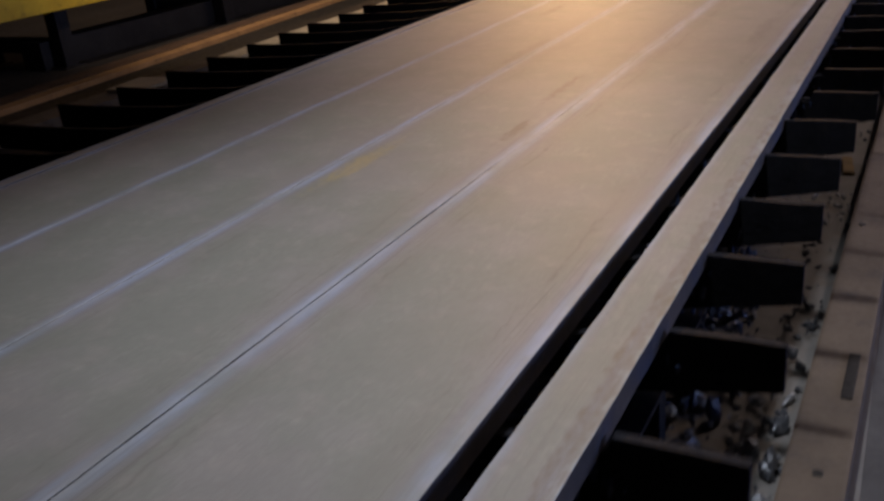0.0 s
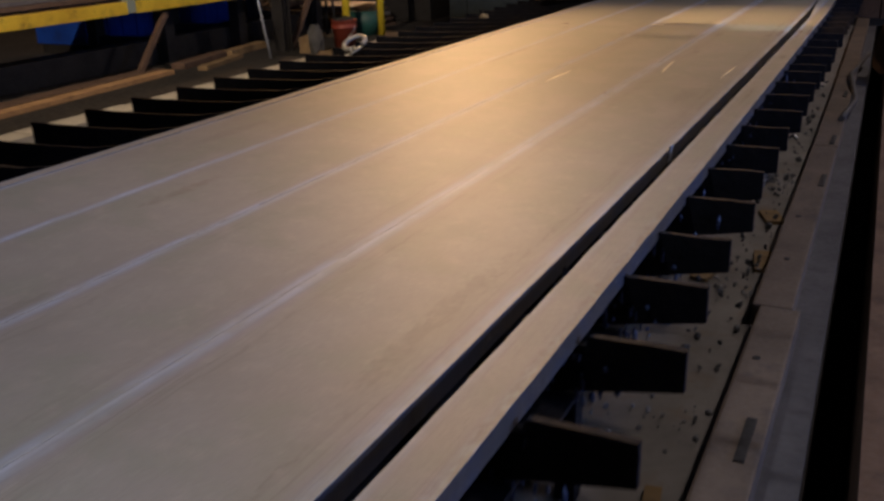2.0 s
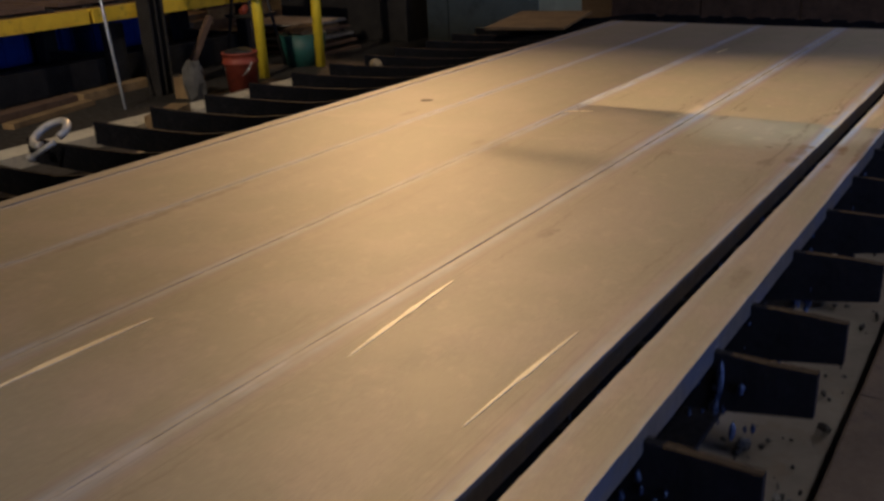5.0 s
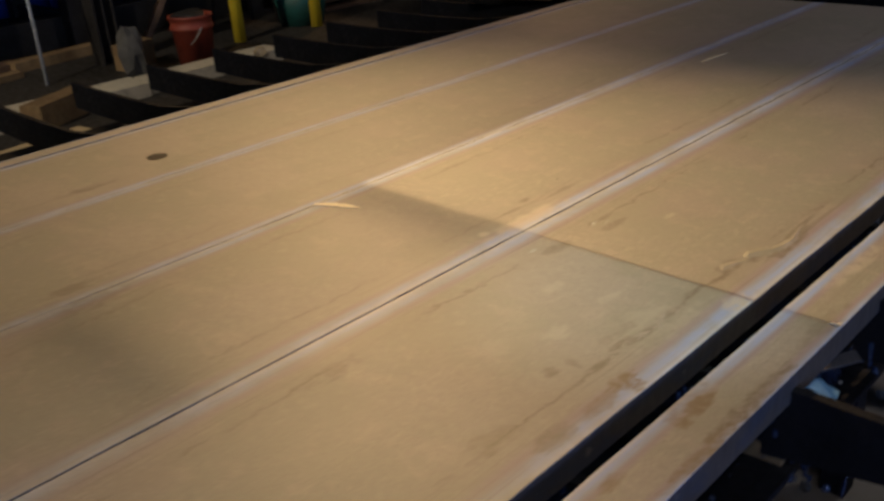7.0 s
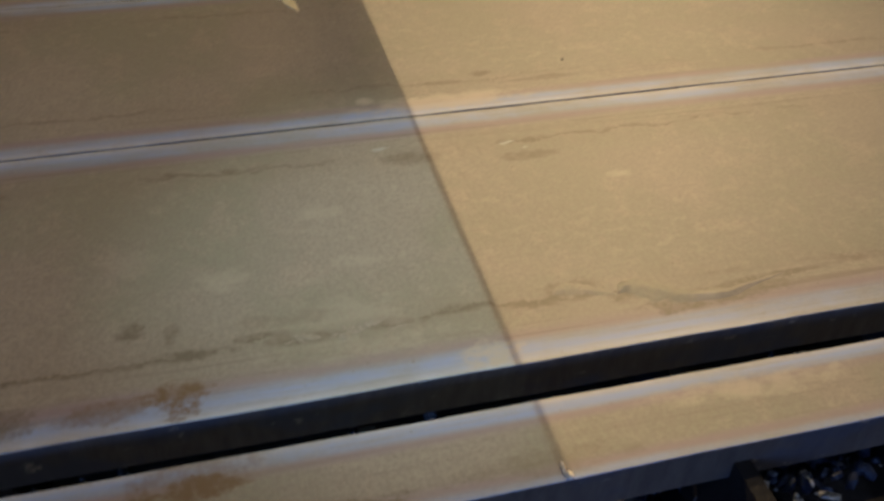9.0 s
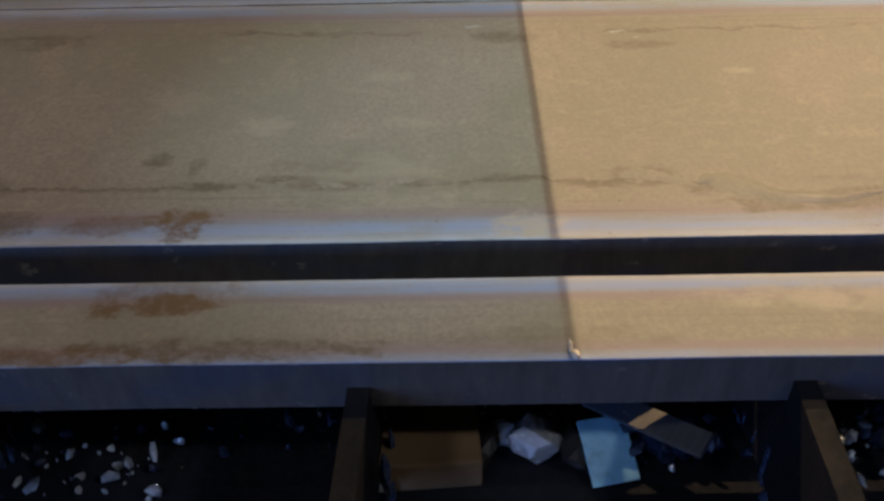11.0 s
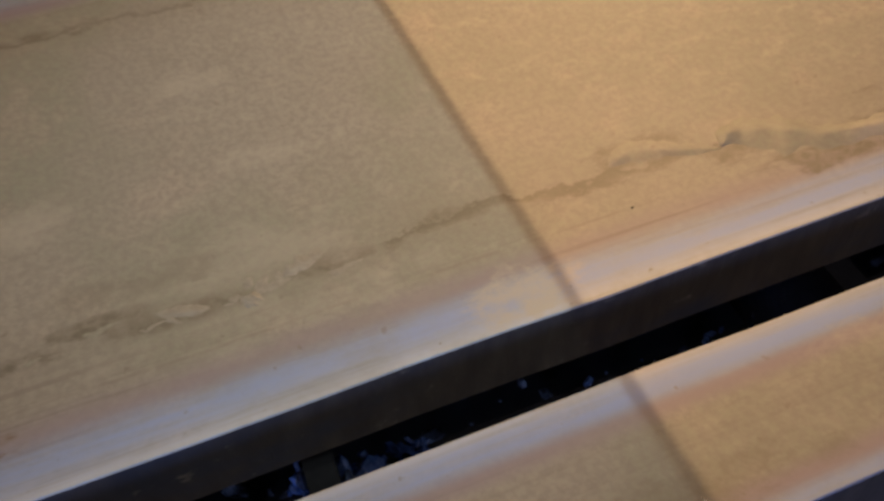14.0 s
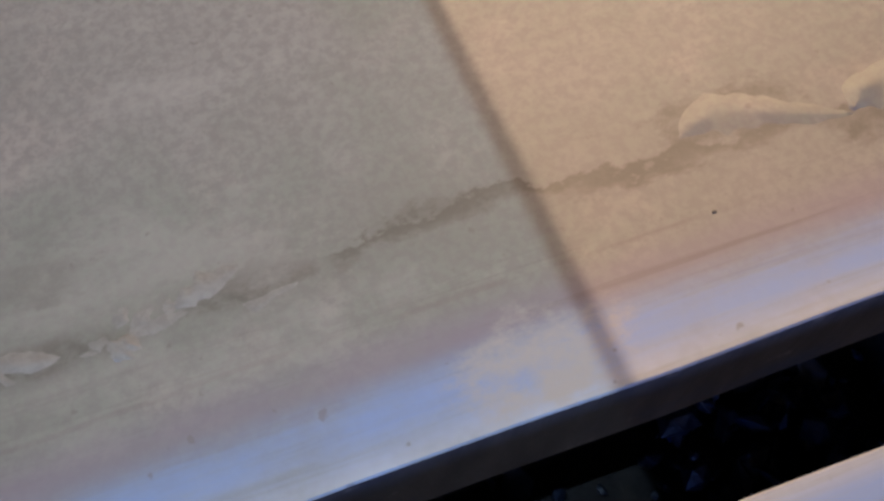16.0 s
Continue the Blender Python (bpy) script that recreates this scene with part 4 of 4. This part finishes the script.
part("door_seam", boxed(-5.45, -5.44, 15.996, 16.01, 0.1, 0.6), BLACKSTEEL, shell)
crown = part("yellow_box", boxed(-5.6, -4.45, 16.05, 16.8, 0.63, 1.15, bevel=0.015), POST, cabinet, "bright yellow box")
for k in range(5):
    part("vent_slot", boxed(-5.45 + 0.21 * k, -5.38 + 0.21 * k, 16.04, 16.06, 0.70, 0.80, turn=None), BLACKSTEEL, crown)

thing("plywood_sheet", boxed(-0.28, 0.28, -0.5, 0.5, 0, 0.018, bevel=0.002), WOOD, "pale plywood sheet lying on the slats", "plywood sheet", at=pose(-2.62, 13.15, 0.752, 0, 0, 14))

# the west bay stands on its raised floor, nearer to the table
WEST = ["roller_conveyor", "blue_container", "pallet_stack", "bucket", "guard_post", "metal_rod", "teal_bin", "grey_sack", "machine_cabinet", "steel_sheet", "plank", "machine_bed", "sheet_pile", "tool_stand"]


def nearer(y):
    mid = 5.4 + 2.9 * min(1.0, max(0.0, (y - 8.0) / 3.0))
    return Matrix.Translation((0.6, mid, 1.58)) @ Matrix.Scale(0.87, 4) @ Matrix.Translation((-0.6, -mid, -1.58))


def settle():
    for ob in [o for o in bpy.data.objects if o.parent is None and o.name.split(".")[0] in WEST]:
        y = ob.matrix_basis.translation.y
        ob.matrix_basis = nearer(y if y > 1 else 11.0) @ ob.matrix_basis


# ---- beyond the end of the plate ----
barrier = holder("end_barrier", "dark brown sheet-metal barrier beyond the plate's end", "barrier")
for k in range(6):
    part("panel", boxed(-4.0 + 1.1 * k, -2.92 + 1.1 * k, 17.6, 17.66, 0.1, 1.2, bevel=0.006), RUST, barrier)
part("foot_rail", boxed(-4.0, 2.6, 17.55, 17.7, 0.0, 0.1), BLACKSTEEL, barrier)
gear = holder("machine_bed", "black oily machine bed beyond the posts", "machine")
part("bed", boxed(-8.3, -6.2, 16.2, 18.0, 0.0, 0.55, bevel=0.03), BLACKSTEEL, gear)
part("drum", rod(bmesh.new(), (-8.1, 16.6, 0.75), (-6.6, 16.6, 0.75), 0.22, 28), BLACKSTEEL, gear)
part("guard", boxed(-7.6, -6.4, 17.0, 17.8, 0.55, 1.4, bevel=0.03), BLACKSTEEL, gear)

settle()
column = holder("steel_column", "black steel column standing by the conveyor", "column", at=pose(-5.58, 12.02, 0.205))
part("web", boxed(-0.07, 0.07, -0.006, 0.006, 0, 3.2), BLACKSTEEL, column)
for y in (-0.075, 0.063):
    part("flange", boxed(-0.075, 0.075, y, y + 0.012, 0, 3.2), BLACKSTEEL, column)
pile = holder("plank_pile", "low pile of pale tan planks on the far floor", "plank pile", at=pose(-7.75, 14.1, 0.205, 0, 0, 20))
for k in range(5):
    part("plank", boxed(-0.32 + 0.03 * (k % 2), 0.34 - 0.04 * (k % 3), -0.24, 0.22, 0.075 * k, 0.07 + 0.075 * k, bevel=0.005), PALEWOOD if k in (1, 3, 4) else WOOD, pile)
carton = holder("carton", "crumpled off-white carton on the far floor", "carton", at=pose(-6.9, 14.75, 0.205, 0, 0, 25))
part("box", boxed(-0.16, 0.16, -0.12, 0.12, 0, 0.2, bevel=0.01), PALEWOOD, carton)
part("flap", boxed(-0.16, 0.16, -0.2, -0.12, 0.195, 0.2, bevel=0.001), PALEWOOD, carton)
BARE = plain("bare_white_board", (0.44, 0.39, 0.30), (0.62, 0.56, 0.44), 0.7, 0, 4, 0.2, 40, dirt=0.4)
DUST = plain("dusty_board", (0.11, 0.095, 0.08), (0.20, 0.175, 0.15), 0.8, 0, 3)
for k in range(12):
    w = (0.22, 0.26, 0.2)[k % 3]
    thing("loose_board", boxed(-w / 2, w / 2, -0.5, 0.5, 0, 0.085, bevel=0.004), BARE if k > 5 else DUST, "pale bare board lying beyond the slat ends" if k > 5 else "dusty grey board lying beyond the slat ends", "board", "boards beyond the slats",
          at=pose(-4.58, 1.0 + 1.02 * k, 0.205, 0, 0, (1.5, -1, 1)[k % 3]))
thing("loose_board", boxed(-0.16, 0.16, -0.19, 0.19, 0, 0.03, bevel=0.004), BARE, "short pale board lying on a dusty grey board", "board", "boards beyond the slats", at=pose(-4.5, 5.58, 0.29, 0, 0, 6))
thing("crumpled_rag", lump(bmesh.new(), (-2.83, 11.41, 0.70), (0.045, 0.03, 0.03), 77), PALEWOOD, "small pale crumpled paper on a slat", "paper")

# ---- beside the curb, far along ----
hose_pts = [Vector((0.42 + 0.05 * math.sin(i * 0.5), 10.6 + 0.22 * i, 0.12 + 0.02 * math.sin(i))) for i in range(16)]
hose = tube(hose_pts, 0.022)
thing("hose", hose, plain("pale_hose", (0.07, 0.06, 0.05), (0.12, 0.105, 0.09), 0.6), "dusty rubber hose lying along the curb", "hose", at=Matrix.Translation((-0.05, 0, 0)))
thing("canvas_roll", lump(bmesh.new(), (0.75, 13.2, 0.3), (0.25, 0.4, 0.35), 44), RUST, "brown canvas roll standing beside the curb", "canvas roll")

# ---- overhead: unseen plates, sheets and lamp slats, added to cast the shadows that cross the plate ----
def shade(lamp_at, x, y, z):
    """Where something z high stands between a lamp and the place x, y on the plate."""
    f = (lamp_at[2] - z) / (lamp_at[2] - TOP)
    return lamp_at[0] + (x - lamp_at[0]) * f, lamp_at[1] + (y - lamp_at[1]) * f


def hung(owner, name, x0, x1, y0, y1, z, rods, r=0.012):
    part(name, boxed(x0, x1, y0, y1, z, z + 0.03, bevel=0.003), BLACKSTEEL, owner)
    for x, y in rods:
        part("hanger_rod", rod(bmesh.new(), (x, y, z + 0.03), (x, y, 9.0), r, 8), BLACKSTEEL, owner)


# unseen plates around an opening, added to limit where the table spot falls
bridge = holder("gantry_bridge", "unseen dark plates added to cut the spot light to a window", "gantry bridge")
wx, wy0 = shade(SPOT_AT, -0.985, 9.66, 3.0)
wy1 = shade(SPOT_AT, 0.0, 10.379, 3.0)[1]
hung(bridge, "end_plate", wx, 0.75, wy1, 10.7, 3.0, [(x, y) for x in (wx + 0.1, 0.65) for y in (wy1 + 0.3, 10.6)])
hung(bridge, "end_plate", wx, 0.75, 7.6, wy0, 3.0, [(x, 7.8) for x in (wx + 0.1, 0.65)])
hung(bridge, "side_plate", -1.55, wx - 0.002, 7.6, 10.7, 3.0, [(-1.45, y) for y in (7.8, 10.6)])
# unseen sheets, added to give the sodium light its straight edges
hood = holder("fume_hood", "unseen dark sheets added to block part of the sodium light", "fume hood")
hx, hy = shade(SODIUM_AT, -0.985, 10.390, 4.23)
hung(hood, "sheet", hx, -2.2, 7.6, hy, 4.2, [(x, y) for x in (hx + 0.1, -2.3) for y in (7.7, 8.3)])
hung(hood, "side_sheet", -3.6, hx - 0.002, 7.6, 10.4, 4.2, [(-3.5, y) for y in (7.7, 8.3)])
bay = holder("bay_lamp", "unseen bay lamp with thin slats added to shade two bands", "lamp")
bx, by, bz = BAY_AT
part("socket", rod(bmesh.new(), (bx, by, bz + 0.012), (bx, by, bz + 0.05), 0.03, 24, 0.02), BLACKSTEEL, bay)
part("hanger_rod", rod(bmesh.new(), (bx, by, bz + 0.05), (bx, by, 9.0), 0.01, 8), BLACKSTEEL, bay)
# thin slats added below the lamp to dim two bands of the second strip
for y0, y1 in ((10.275, 10.405), (9.54, 9.665)):
    for k in range(4):
        ya = y0 + (y1 - y0) * k / 4
        (gx0, gy0), (gx1, gy1) = shade(BAY_AT, -0.975, ya, bz - 0.35), shade(BAY_AT, -0.49, ya + 0.19 * (y1 - y0) / 4, bz - 0.35)
        bar_ = part("guard_slat", boxed(gx0, gx1, gy0, gy1, bz - 0.3503, bz - 0.35), BLACKSTEEL, bay)
        mid = Vector(((gx0 + gx1) / 2, (gy0 + gy1) / 2, bz - 0.35))
        part("stem", rod(bmesh.new(), mid, mid.lerp(Vector(BAY_AT), 0.75), 0.0007, 6, 0.0004), BLACKSTEEL, bar_)
